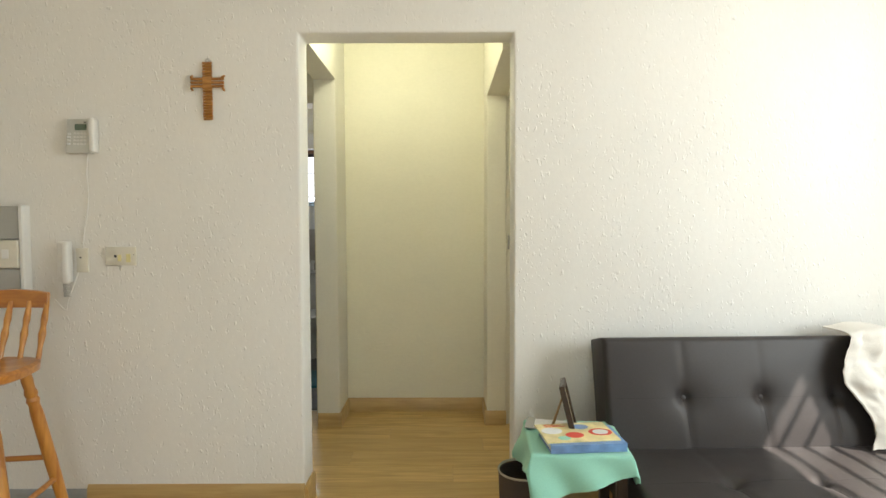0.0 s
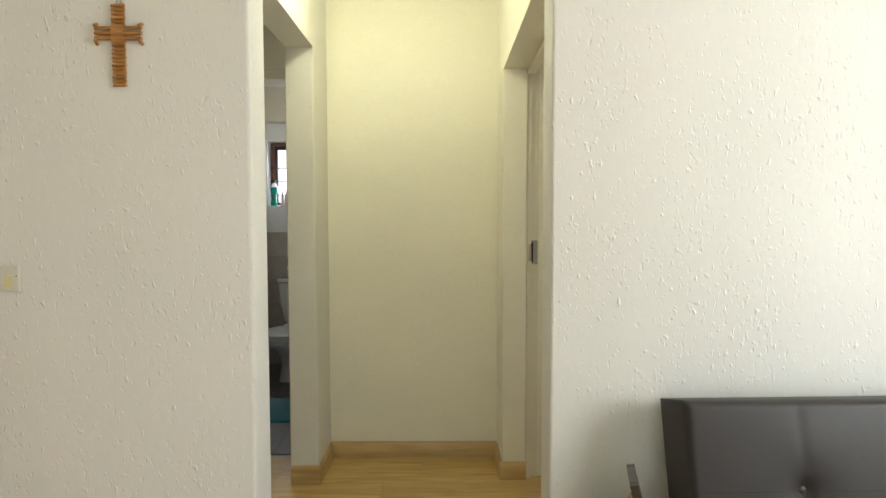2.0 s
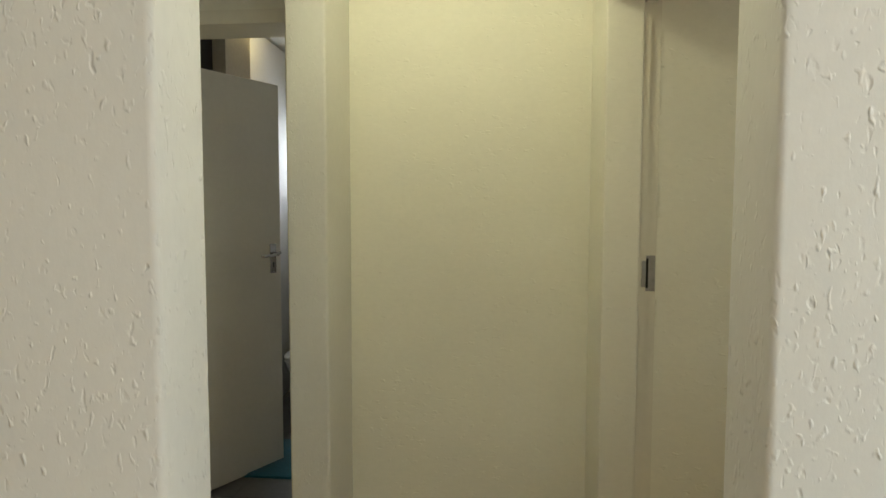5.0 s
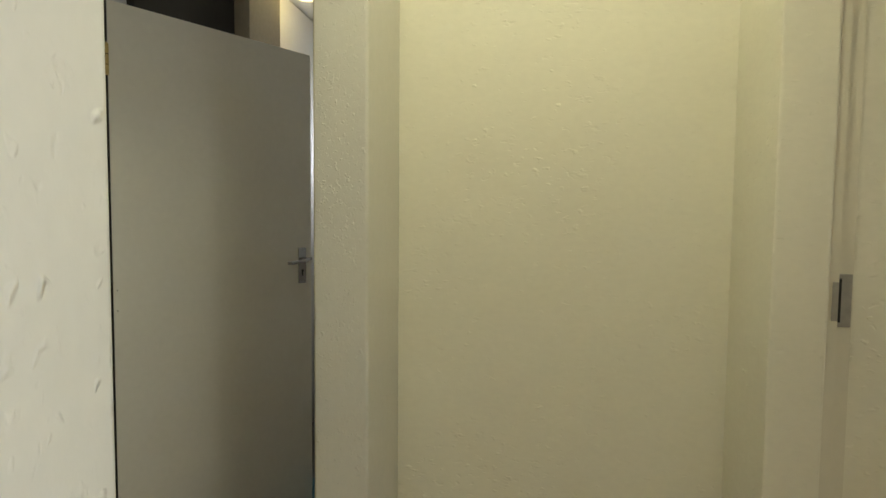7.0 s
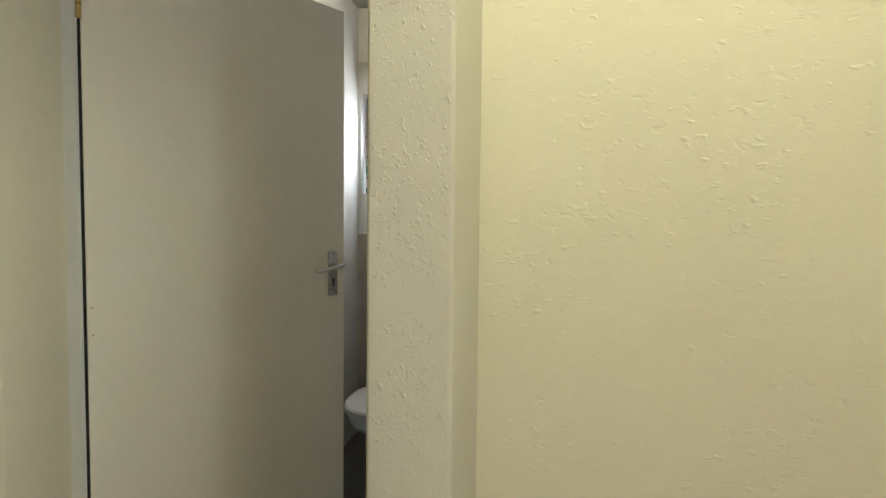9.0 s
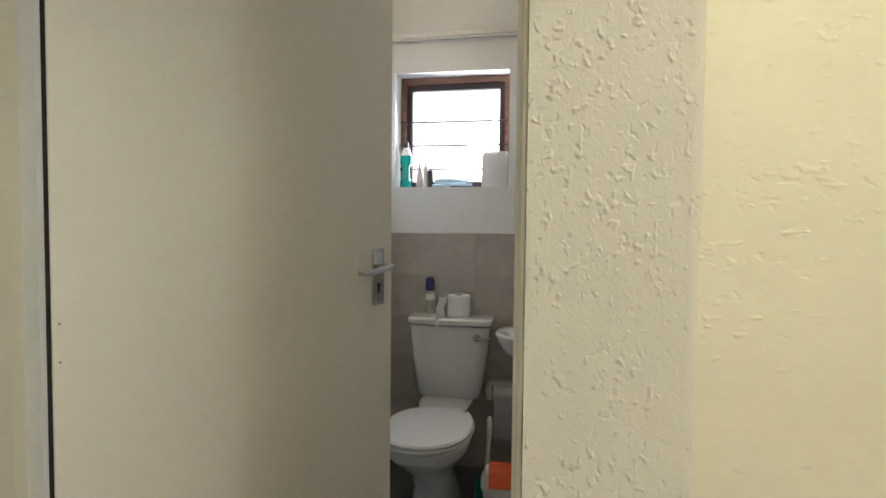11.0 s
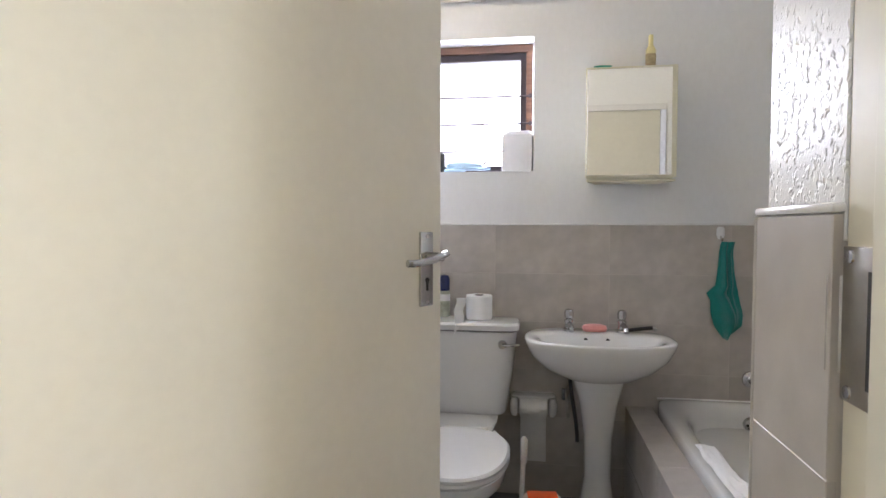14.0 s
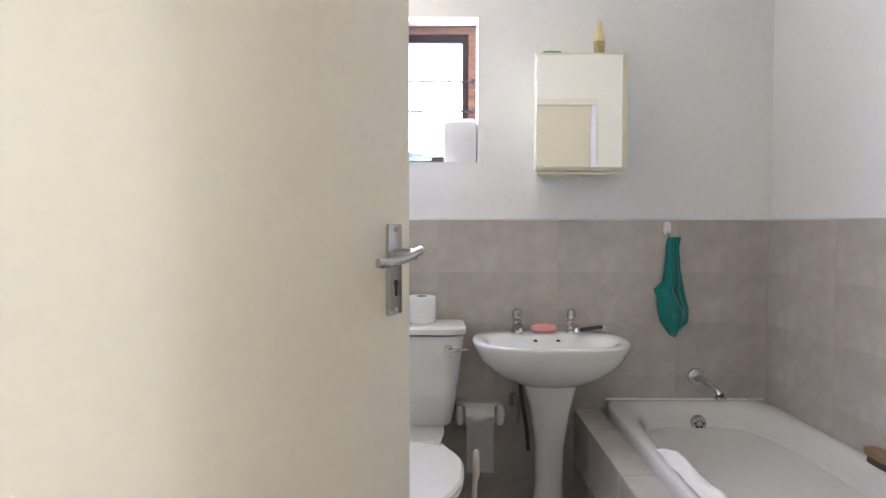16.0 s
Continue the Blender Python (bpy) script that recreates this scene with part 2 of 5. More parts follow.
M_BOTTLE_TEAL = mat("turquoise_liquid_bottle", (0.0, 0.55, 0.48), 0.15, transmission=0.35)
M_BOTTLE_CREAM = mat("cream_bottle_plastic", (0.72, 0.66, 0.34), 0.3)
M_LABEL = mat("brown_printed_label", (0.40, 0.32, 0.18), 0.5, blotch=0.3, blotch_scale=60)
M_TUBE = mat("pale_mauve_tube", (0.62, 0.52, 0.56), 0.4)
M_BLUECLOTH = mat("light_blue_cloth", (0.45, 0.62, 0.75), 0.9, bump=0.5)
M_YELLOWPRINT = mat("yellow_magazine_cover", (0.82, 0.70, 0.36), 0.3, blotch=0.3, blotch_scale=14)
M_BLUEPRINT = mat("blue_book_cover", (0.17, 0.30, 0.55), 0.3, blotch=0.3, blotch_scale=16)
M_REDPRINT = mat("red_print", (0.70, 0.08, 0.05), 0.4)
M_WHITEPRINT = mat("white_print", (0.8, 0.8, 0.8), 0.4)
M_DARKWOOD = wood("dark_table_wood", (0.02, 0.012, 0.009), (0.05, 0.03, 0.02), 0.35, 'Z', 25.0)
M_MAT = mat("blue_bath_mat_pile", (0.01, 0.13, 0.19), 0.95, grain=0.3, grain_scale=150, bump=1.0, bump_scale=120, sheen=0.3)
M_BASKET = mat("dark_woven_basket", (0.07, 0.05, 0.04), 0.7, bump=0.6)
M_LAMPGLASS = mat("lit_opal_lamp_glass", (0.9, 0.85, 0.7), 0.3, emission=0.5, glow=(1.0, 0.80, 0.40), bump=0.0)
M_GLASS = glass_mat("clear_glass")
M_DARKBOX = mat("dark_panel_board", (0.018, 0.015, 0.012), 0.7)
M_PANEL = mat("yellowed_cream_paint", (0.64, 0.59, 0.42), 0.4, grain=0.02, blotch=0.04)
M_BEIGEBOX = mat("beige_board", (0.42, 0.37, 0.28), 0.6)
M_SKYGLOW = glow_mat("bright_hazy_sky", (0.93, 0.96, 1.0), 0.68)
M_WALNUT = wood("brown_brush_wood", (0.16, 0.09, 0.04), (0.34, 0.22, 0.10), 0.5, 'Y', 25.0)
M_GREYSKIRT = mat("grey_tile_skirting", (0.30, 0.31, 0.31), 0.4)


# mesh helpers
def box(bm, x0, x1, y0, y1, z0, z1, bevel=0.0, seg=1):
    r = bmesh.ops.create_cube(bm, size=1.0, matrix=Matrix.LocRotScale(((x0 + x1) / 2, (y0 + y1) / 2, (z0 + z1) / 2), None,
                                                                       (abs(x1 - x0), abs(y1 - y0), abs(z1 - z0))))
    if bevel:
        edges = list({e for v in r["verts"] for e in v.link_edges})
        bmesh.ops.bevel(bm, geom=edges, offset=bevel, segments=seg, profile=0.5, affect='EDGES', clamp_overlap=True)
    return bm


def rod(bm, a, b, ra, rb=None, seg=14):
    a, b = Vector(a), Vector(b)
    rb = ra if rb is None else rb
    d = b - a
    m = Matrix.Translation((a + b) / 2) @ d.to_track_quat('Z', 'Y').to_matrix().to_4x4()
    bmesh.ops.create_cone(bm, cap_ends=True, segments=seg, radius1=max(ra, 1e-4), radius2=max(rb, 1e-4), depth=d.length, matrix=m)
    return bm


def lathe(bm, profile, seg=24, m=Matrix.Identity(4), caps=True):
    """turns (radius, height) pairs about z; closes the ends, or joins them into a ring"""
    rings = []
    for r, z in profile:
        rings.append([bm.verts.new(m @ Vector((max(r, 1e-4) * math.cos(2 * math.pi * k / seg), max(r, 1e-4) * math.sin(2 * math.pi * k / seg), z))) for k in range(seg)])
    for p, q in zip(rings, rings[1:]):
        for k in range(seg):
            bm.faces.new((p[k], p[(k + 1) % seg], q[(k + 1) % seg], q[k]))
    if caps:
        bm.faces.new(list(reversed(rings[0])))
        bm.faces.new(rings[-1])
    else:
        for k in range(seg):
            bm.faces.new((rings[-1][k], rings[-1][(k + 1) % seg], rings[0][(k + 1) % seg], rings[0][k]))
    return bm


def loft(bm, sections, n=40, cap=(True, True)):
    """joins closed outlines; a section is (cx, cy, z, half_x, half_front, half_back, power)"""
    rings = []
    for cx, cy, z, hx, hf, hb, p in sections:
        ring = []
        for k in range(n):
            a = 2 * math.pi * k / n
            c, s = math.cos(a), math.sin(a)
            u = math.copysign(abs(c) ** (2 / p), c) * hx
            v = math.copysign(abs(s) ** (2 / p), s) * (hb if s > 0 else hf)
            ring.append(bm.verts.new((cx + u, cy + v, z)))
        rings.append(ring)
    for q, w in zip(rings, rings[1:]):
        for k in range(n):
            bm.faces.new((q[k], q[(k + 1) % n], w[(k + 1) % n], w[k]))
    if cap[0]:
        bm.faces.new(list(reversed(rings[0])))
    if cap[1]:
        bm.faces.new(rings[-1])
    return bm


def tube(bm, pts, r, seg=8):
    """a bent round tube through the points"""
    pts = [Vector(p) for p in pts]
    rings = []
    for k, p in enumerate(pts):
        d = (pts[min(k + 1, len(pts) - 1)] - pts[max(k - 1, 0)]).normalized()
        q = d.to_track_quat('Z', 'Y').to_matrix()
        rings.append([bm.verts.new(p + q @ Vector((r * math.cos(2 * math.pi * j / seg), r * math.sin(2 * math.pi * j / seg), 0))) for j in range(seg)])
    for a, b in zip(rings, rings[1:]):
        best = min(range(seg), key=lambda s: sum((a[j].co - b[(j + s) % seg].co).length for j in range(seg)))
        for j in range(seg):
            bm.faces.new((a[j], a[(j + 1) % seg], b[(j + 1 + best) % seg], b[(j + best) % seg]))
    bm.faces.new(list(reversed(rings[0])))
    bm.faces.new(rings[-1])
    return bm


def smooth_line(pts, steps=6):
    """a smooth curve through the points"""
    p = [Vector(q) for q in pts]
    p = [p[0] * 2 - p[1], *p, p[-1] * 2 - p[-2]]
    out = []
    for k in range(1, len(p) - 2):
        for j in range(steps):
            t = j / steps
            out.append(0.5 * (2 * p[k] + (p[k + 1] - p[k - 1]) * t + (2 * p[k - 1] - 5 * p[k] + 4 * p[k + 1] - p[k + 2]) * t * t
                              + (3 * p[k] - p[k - 1] - 3 * p[k + 1] + p[k + 2]) * t ** 3))
    return [*out, p[-2]]


def prism(bm, outline, axis, a, b):
    """pushes an outline through the wall: axis y takes (x, z) points, axis x takes (y, z), axis z takes (x, y)"""
    def at(p, d):
        return {'y': (p[0], d, p[1]), 'x': (d, p[0], p[1]), 'z': (p[0], p[1], d)}[axis]
    lo = [bm.verts.new(at(p, a)) for p in outline]
    hi = [bm.verts.new(at(p, b)) for p in outline]
    n = len(outline)
    for k in range(n):
        bm.faces.new((lo[k], lo[(k + 1) % n], hi[(k + 1) % n], hi[k]))
    bm.faces.new(lo)
    bm.faces.new(list(reversed(hi)))
    bmesh.ops.recalc_face_normals(bm, faces=bm.faces)
    return bm


def soften(bm, test, radius, seg=4):
    """rounds the edges that pass the test on both ends"""
    edges = [e for e in bm.edges if all(test(v.co) for v in e.verts)]
    bmesh.ops.bevel(bm, geom=edges, offset=radius, segments=seg, profile=0.5, affect='EDGES', clamp_overlap=True)
    return bm


def finish(name, bm, material, sharp=35):
    bmesh.ops.recalc_face_normals(bm, faces=bm.faces)
    me = bpy.data.meshes.new(name)
    bm.to_mesh(me)
    bm.free()
    me.materials.append(material)
    me.shade_smooth()
    me.set_sharp_from_angle(angle=radians(sharp))
    return new(name, me)


def part(name, bm, material, parent, label="", sharp=35):
    """one mesh under a thing or under a part, built about the thing's own origin"""
    ob = finish(name, bm, material, sharp)
    ob.parent = parent
    return tagged(ob, label) if label else ob


def thing(name, label, category, m=None, group=""):
    ob = new(name)
    ob.empty_display_size = 0.1
    ob.matrix_world = m or Matrix.Identity(4)
    return tagged(ob, label, category, group)


def setting(name, bm, material, label, category, sharp=35):
    return tagged(finish(name, bm, material, sharp), label, category, kind="structure")


def B():
    return bmesh.new()


def holed(bm, axis, a, b, outer, inner):
    """a wall between a and b along the axis, in one piece, with one opening through it; outlines are (u0, u1, z0, z1)"""
    def ring(o, d):
        u0, u1, z0, z1 = o
        return [bm.verts.new((u, d, z) if axis == 'y' else (d, u, z)) for u, z in ((u0, z0), (u1, z0), (u1, z1), (u0, z1))]
    rings = [ring(outer, a), ring(inner, a), ring(inner, b), ring(outer, b)]
    for p, q in zip(rings, [*rings[1:], rings[0]]):
        for k in range(4):
            bm.faces.new((p[k], p[(k + 1) % 4], q[(k + 1) % 4], q[k]))
    return bm


# ---- the large structure ----
CEIL = 2.56
XL, XR, TH = -0.471, 0.453, 0.159          # the plain doorway and the thickness of its wall
XA, XS, YS = -0.509, -0.643, 1.051         # the passage's side wall on the bathroom side and the end of its opening
XC, YR = 0.421, 1.10                       # the other side wall and the far edge of its door opening
YB, YB2 = 1.374, 1.552                     # the passage's end wall
XBL, XBR, YW = -1.505, 0.335, 3.493        # bathroom walls
DOOR_Y0, DOOR_Y1, RJ = 1.20, 1.41, 1.406    # the frame of the bathroom door

bm = prism(B(), [(-2.75, 0), (XL, 0), (XL, 2.10), (XR, 2.10), (XR, 0), (2.75, 0), (2.75, CEIL), (-2.75, CEIL)], 'y', 0, TH)
soften(bm, lambda c: XL - 0.01 < c.x < XR + 0.01 and c.z < 2.2, 0.012)
setting("wall_front", bm, M_WALL, "white trowelled plaster wall with a plain doorway", "wall")

bm = prism(B(), [(TH, 2.165), (YS, 2.165), (YS, 0), (YB, 0), (YB, CEIL), (TH, CEIL)], 'x', XS, XA)
soften(bm, lambda c: c.y < YS + 0.01 and c.y > YS - 0.01 and c.z < 2.2 and c.x > -0.6, 0.010)
setting("wall_passage_west", bm, M_STUB, "cream trowelled plaster wall with an open archway", "wall")
bm = prism(B(), [(TH, 2.074), (YR, 2.074), (YR, 0), (YB, 0), (YB, CEIL), (TH, CEIL)], 'x', XC, 0.541)
soften(bm, lambda c: c.y < YR + 0.01 and c.y > YR - 0.01 and c.z < 2.1, 0.008)
setting("wall_passage_east", bm, M_HALL, "cream plaster wall with a door opening", "wall")
setting("wall_passage_end", box(B(), XS, 1.9, YB, YB2, 0, CEIL, 0.004), M_HALL, "cream trowelled plaster wall at the passage's end", "wall")
# bedroom beside the passage
setting("wall_bedroom_north", box(B(), 0.585, 1.9, 1.135, YB - 0.003, 0, CEIL), M_HALL, "cream plaster bedroom wall", "wall")
# this unseen opening is made only for the bedroom's added lamp
bm = holed(B(), 'x', 1.9, 2.0, (TH, YB2, 0, CEIL), (0.28, 1.02, 0.98, 2.02))
setting("wall_bedroom_east", bm, M_HALL, "cream plaster bedroom wall with an unseen opening added for fill light", "wall")
# lobby in front of the bathroom
bm = prism(B(), [(-1.95, 0), (-1.565, 0), (-1.565, 2.09), (XS - 0.003, 2.09), (XS - 0.003, CEIL), (-1.95, CEIL)], 'y', DOOR_Y0 + 0.02, 1.405)
setting("wall_lobby_north", bm, M_HALL, "cream plaster wall over and beside the bathroom door", "wall")
# opening added to go with the lobby's fill lamp, out of view
bm = holed(B(), 'x', -2.05, -1.95, (TH, 1.405, 0, CEIL), (0.30, 0.94, 1.02, 2.08))
setting("wall_lobby_west", bm, M_HALL, "cream plaster lobby wall with an unseen opening added for fill light", "wall")
# bathroom shell, the window opening goes through the far wall
WX0, WX1, WZ0, WZ1 = -1.485, -0.886, 1.462, 2.056
bm = holed(B(), 'y', YW, YW + 0.22, (-1.75, 0.6, 0, CEIL), (WX0, WX1, WZ0, WZ1))
setting("wall_bathroom_north", bm, M_BATH, "white painted bathroom wall with a small window opening", "wall")
setting("wall_bathroom_west", box(B(), -1.75, XBL, 1.405, YW, 0, CEIL), M_BATH, "white painted bathroom wall", "wall")
setting("wall_bathroom_east", box(B(), XBR, 0.6, YB2, YW, 0, CEIL), M_BATH, "white painted bathroom wall", "wall")
# the end of the passage wall shows inside the bathroom as a rough glossy return
setting("wall_bathroom_return", box(B(), XS - 0.006, XS - 0.0022, RJ + 0.001, YB2 + 0.004, 1.20, CEIL, 0.0015), M_NIB,
        "rough glossy white plaster return beside the bathroom door", "wall")
# living room shell with a window and an added, unseen wide glass door
WYN, WYF, WH = -0.86, -2.18, 2.40
bm = holed(B(), 'x', 2.6, 2.75, (-4.6, 0, 0, CEIL), (WYF, WYN, 0.95, WH))
setting("wall_living_east", bm, M_WALL, "white plaster wall with a barred window", "wall")
setting("wall_living_west", box(B(), -2.75, -2.6, -4.6, 0, 0, CEIL), M_WALL, "white plaster living room wall", "wall")
bm = prism(B(), [(-2.75, 0), (-0.7, 0), (-0.7, 2.2), (1.3, 2.2), (1.3, 0), (2.75, 0), (2.75, CEIL), (-2.75, CEIL)], 'y', -4.75, -4.6)
setting("wall_living_south", bm, M_WALL, "white plaster wall with an unseen wide opening added for rear light", "wall")

setting("floor", box(B(), -2.75, 2.75, -4.75, YB, -0.12, -0.012), M_SKIRT, "timber base under the laminate floor", "floor")
setting("bathroom_floor", box(B(), -1.75, 0.6, YB, YW, -0.12, -0.008), M_GROUT, "grout bed under dark bathroom floor tiles", "floor")
setting("ceiling", box(B(), -2.75, 2.75, -4.75, YB2, CEIL, CEIL + 0.1), M_CEIL, "white painted ceiling board", "ceiling")
setting("bathroom_ceiling", box(B(), -1.75, 0.6, YB2, YW + 0.22, CEIL + 0.02, CEIL + 0.12), M_CEIL, "white bathroom ceiling", "ceiling")
setting("ground", box(B(), -400, 400, -400, 400, -0.60, -0.45), mat("dry_ground", (0.30, 0.27, 0.22), 0.9, bump=0.5), "pale dry ground outside", "ground")

# cornice round the passage ceiling
bm = B()
cove = [(0, 0), (0.045, 0), (0.042, -0.012), (0.020, -0.024), (0.010, -0.044), (0, -0.047)]
prism(bm, [(YB - a, CEIL + z) for a, z in cove], 'x', XA, XC)
prism(bm, [(XA + a, CEIL + z) for a, z in cove], 'y', TH, YB - 0.05)
prism(bm, [(XC - a, CEIL + z) for a, z in cove], 'y', TH, YB - 0.05)
setting("cornice", bm, M_CEIL, "white coved ceiling cornice", "cornice")


# skirting boards: a moulded board along a wall
def skirting(name, x0, y0, x1, y1, h, material=None, t=0.014, label="light oak skirting board"):
    a, b = Vector((x0, y0, 0)), Vector((x1, y1, 0))
    d = (b - a).normalized()
    n = Vector((d.y, -d.x, 0))
    bm = B()
    prof = [(0, 0), (t, 0), (t, h * 0.78), (t * 0.75, h * 0.90), (t * 0.3, h), (0, h)]
    lo = [bm.verts.new(a + n * u + Vector((0, 0, z))) for u, z in prof]
    hi = [bm.verts.new(b + n * u + Vector((0, 0, z))) for u, z in prof]
    for k in range(len(prof)):
        j = (k + 1) % len(prof)
        bm.faces.new((lo[k], lo[j], hi[j], hi[k]))
    bm.faces.new(lo)
    bm.faces.new(hi)
    setting(name, bm, material or M_SKIRT, label, "skirting")


skirting("baseboard_1", -1.43, 0, XL, 0, 0.135)
skirting("baseboard_2", XR, 0, 2.6, 0, 0.135)
skirting("baseboard_3", XA, YB, XC, YB, 0.091)
skirting("baseboard_4", XS, YS, XA + 0.014, YS, 0.095)
skirting("baseboard_5", XA, YS, XA, YB, 0.091)
skirting("baseboard_6", XC, YB, XC, YR, 0.091)
skirting("baseboard_7", XC - 0.014, YR, 0.541, YR, 0.091)
skirting("baseboard_8", XL, 0.0, XL, TH, 0.125)
skirting("baseboard_9", XR, TH, XR, 0.0, 0.125)
skirting("baseboard_10", -2.6, 0, -1.43, 0, 0.115, M_GREYSKIRT, label="grey tile skirting")

# pressed steel door frame of the bathroom: jambs and head with a stop and a rebate
frame_obj = tagged(new("door_frame_1"), "cream enamelled steel door frame round the bathroom door", "door frame", kind="structure")
JX0, JX1 = -1.520, -0.688


def jamb_profile(x, way):
    """plan of a jamb whose stop face lies at x and that grows towards way"""
    return [(x, DOOR_Y0 + 0.012), (x, DOOR_Y1 - 0.045), (x + way * 0.018, DOOR_Y1 - 0.045), (x + way * 0.018, DOOR_Y1), (x + way * 0.0425, DOOR_Y1),
            (x + way * 0.0425, DOOR_Y0 - 0.004), (x + way * 0.010, DOOR_Y0 - 0.004)]



FX, RX, LXF = -0.664, -0.648, -0.6505      # the stop, the rebate and the lining beside them
prof = [(FX + 0.005, DOOR_Y0 - 0.014), (FX, DOOR_Y0 - 0.002), (FX, 1.343), (RX, 1.343), (RX, RJ), (XS - 0.0005, RJ), (XS - 0.0005, DOOR_Y0 - 0.022), (LXF, DOOR_Y0 - 0.022)]
jamb = part("jamb", soften(prism(B(), prof, 'z', 0, 2.085), lambda c: True, 0.0022, 3), M_ENAMEL, frame_obj)
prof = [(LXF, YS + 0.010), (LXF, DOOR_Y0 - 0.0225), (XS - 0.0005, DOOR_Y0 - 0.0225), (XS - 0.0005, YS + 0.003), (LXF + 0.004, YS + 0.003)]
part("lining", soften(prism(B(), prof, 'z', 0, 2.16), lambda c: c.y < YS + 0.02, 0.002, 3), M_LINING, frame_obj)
part("jamb", soften(prism(B(), jamb_profile(JX0, -1), 'z', 0, 2.085), lambda c: True, 0.003, 2), M_ENAMEL, frame_obj)
part("head", prism(B(), [(DOOR_Y0 - 0.004, 2.05), (DOOR_Y1 - 0.045, 2.05), (DOOR_Y1 - 0.045, 2.065), (DOOR_Y1, 2.065), (DOOR_Y1, 2.10), (DOOR_Y0 - 0.004, 2.10)],
                   'x', JX0 - 0.04, JX1 + 0.04), M_ENAMEL, frame_obj)
# strike plate with its slot and two screws
plate = part("strike_plate", box(B(), RX - 0.0018, RX + 0.001, 1.352, RJ + 0.0015, 1.074, 1.196, 0.0012, 2), M_STEEL, frame_obj, "worn steel strike plate")
part("slot", box(B(), RX - 0.0026, RX - 0.0019, 1.354, 1.371, 1.090, 1.178), M_SHADOWGAP, plate)
part("lip", prism(B(), [(RX - 0.0018, RJ + 0.0006), (RX - 0.0105, RJ + 0.0080), (RX - 0.0090, RJ + 0.0090), (RX + 0.0004, RJ + 0.0025)], 'z', 1.095, 1.172), M_STEEL, plate)
for z in (1.082, 1.188):
    part("screw", rod(B(), (RX - 0.0032, 1.396, z), (RX - 0.0016, 1.396, z), 0.0050, 0.0056, 12), M_CHROME, plate)

# steel frame of the bedroom door, its leaf stands open out of sight
frame_obj = tagged(new("door_frame_2"), "cream enamelled steel door frame of the bedroom", "door frame", kind="structure")
prof = [(0.543, YR + 0.012), (0.566, YR + 0.012), (0.566, YR + 0.028), (0.603, YR + 0.028), (0.603, YR + 0.20), (0.543, YR + 0.20)]
part("jamb", prism(B(), prof, 'z', 0, 2.072), M_ENAMEL, frame_obj)
part("head", box(B(), 0.543, 0.583, TH, YR + 0.010, 2.050, 2.090, 0.002), M_ENAMEL, frame_obj)
plate = part("strike_plate", box(B(), 0.566, 0.600, YR + 0.0245, YR + 0.0275, 1.101, 1.222, 0.001), M_STEEL, frame_obj, "worn steel strike plate")
part("slot", box(B(), 0.5662, 0.5770, YR + 0.0228, YR + 0.0243, 1.112, 1.212), M_SHADOWGAP, plate)
part("lip", box(B(), 0.552, 0.5652, YR + 0.0095, YR + 0.0117, 1.117, 1.205, 0.0008), M_STEEL, plate)

# open bathroom door: a flush leaf with lever handle, on two hinges
HX, HY = -1.500, 1.418
ANG = math.degrees(math.atan2(2.134 - HY, -1.087 - HX))
door = tagged(thing("door_1", "cream painted flush door standing open into the bathroom", "door", pose(HX, HY, 0, 0, 0, ANG)), kind="structure")
LW = 0.826
# strip added to darken the hinge gap like shade
part("edge_strip", box(B(), -0.0035, 0.0035, 0.002, 0.020, 0.01, 2.04), M_SHADOWGAP, door, "dark strip standing in for shade in the hinge gap")
leaf = part("leaf", box(B(), 0.004, LW, 0.0, 0.040, 0.010, 2.040, 0.002), M_DOOR, door)
for z in (1.015, 1.085):
    part("screw_mark", rod(B(), (0.016, -0.0006, z), (0.016, 0.001, z), 0.0026, seg=10), M_STEEL, door, "small dark filled screw hole")
for z in (0.25, 1.845):
    hinge = part("hinge", rod(B(), (-0.002, -0.005, z - 0.05), (-0.002, -0.005, z + 0.05), 0.0065), M_BRASS, door, "worn brass butt hinge")
    for dz in (-0.017, 0.017):
        part("knuckle_gap", rod(B(), (-0.002, -0.005, z + dz - 0.001), (-0.002, -0.005, z + dz + 0.001), 0.0067), M_SHADOWGAP, hinge)
    part("pin", rod(B(), (-0.002, -0.005, z + 0.0505), (-0.002, -0.005, z + 0.056), 0.004, 0.002), M_BRASS, hinge)
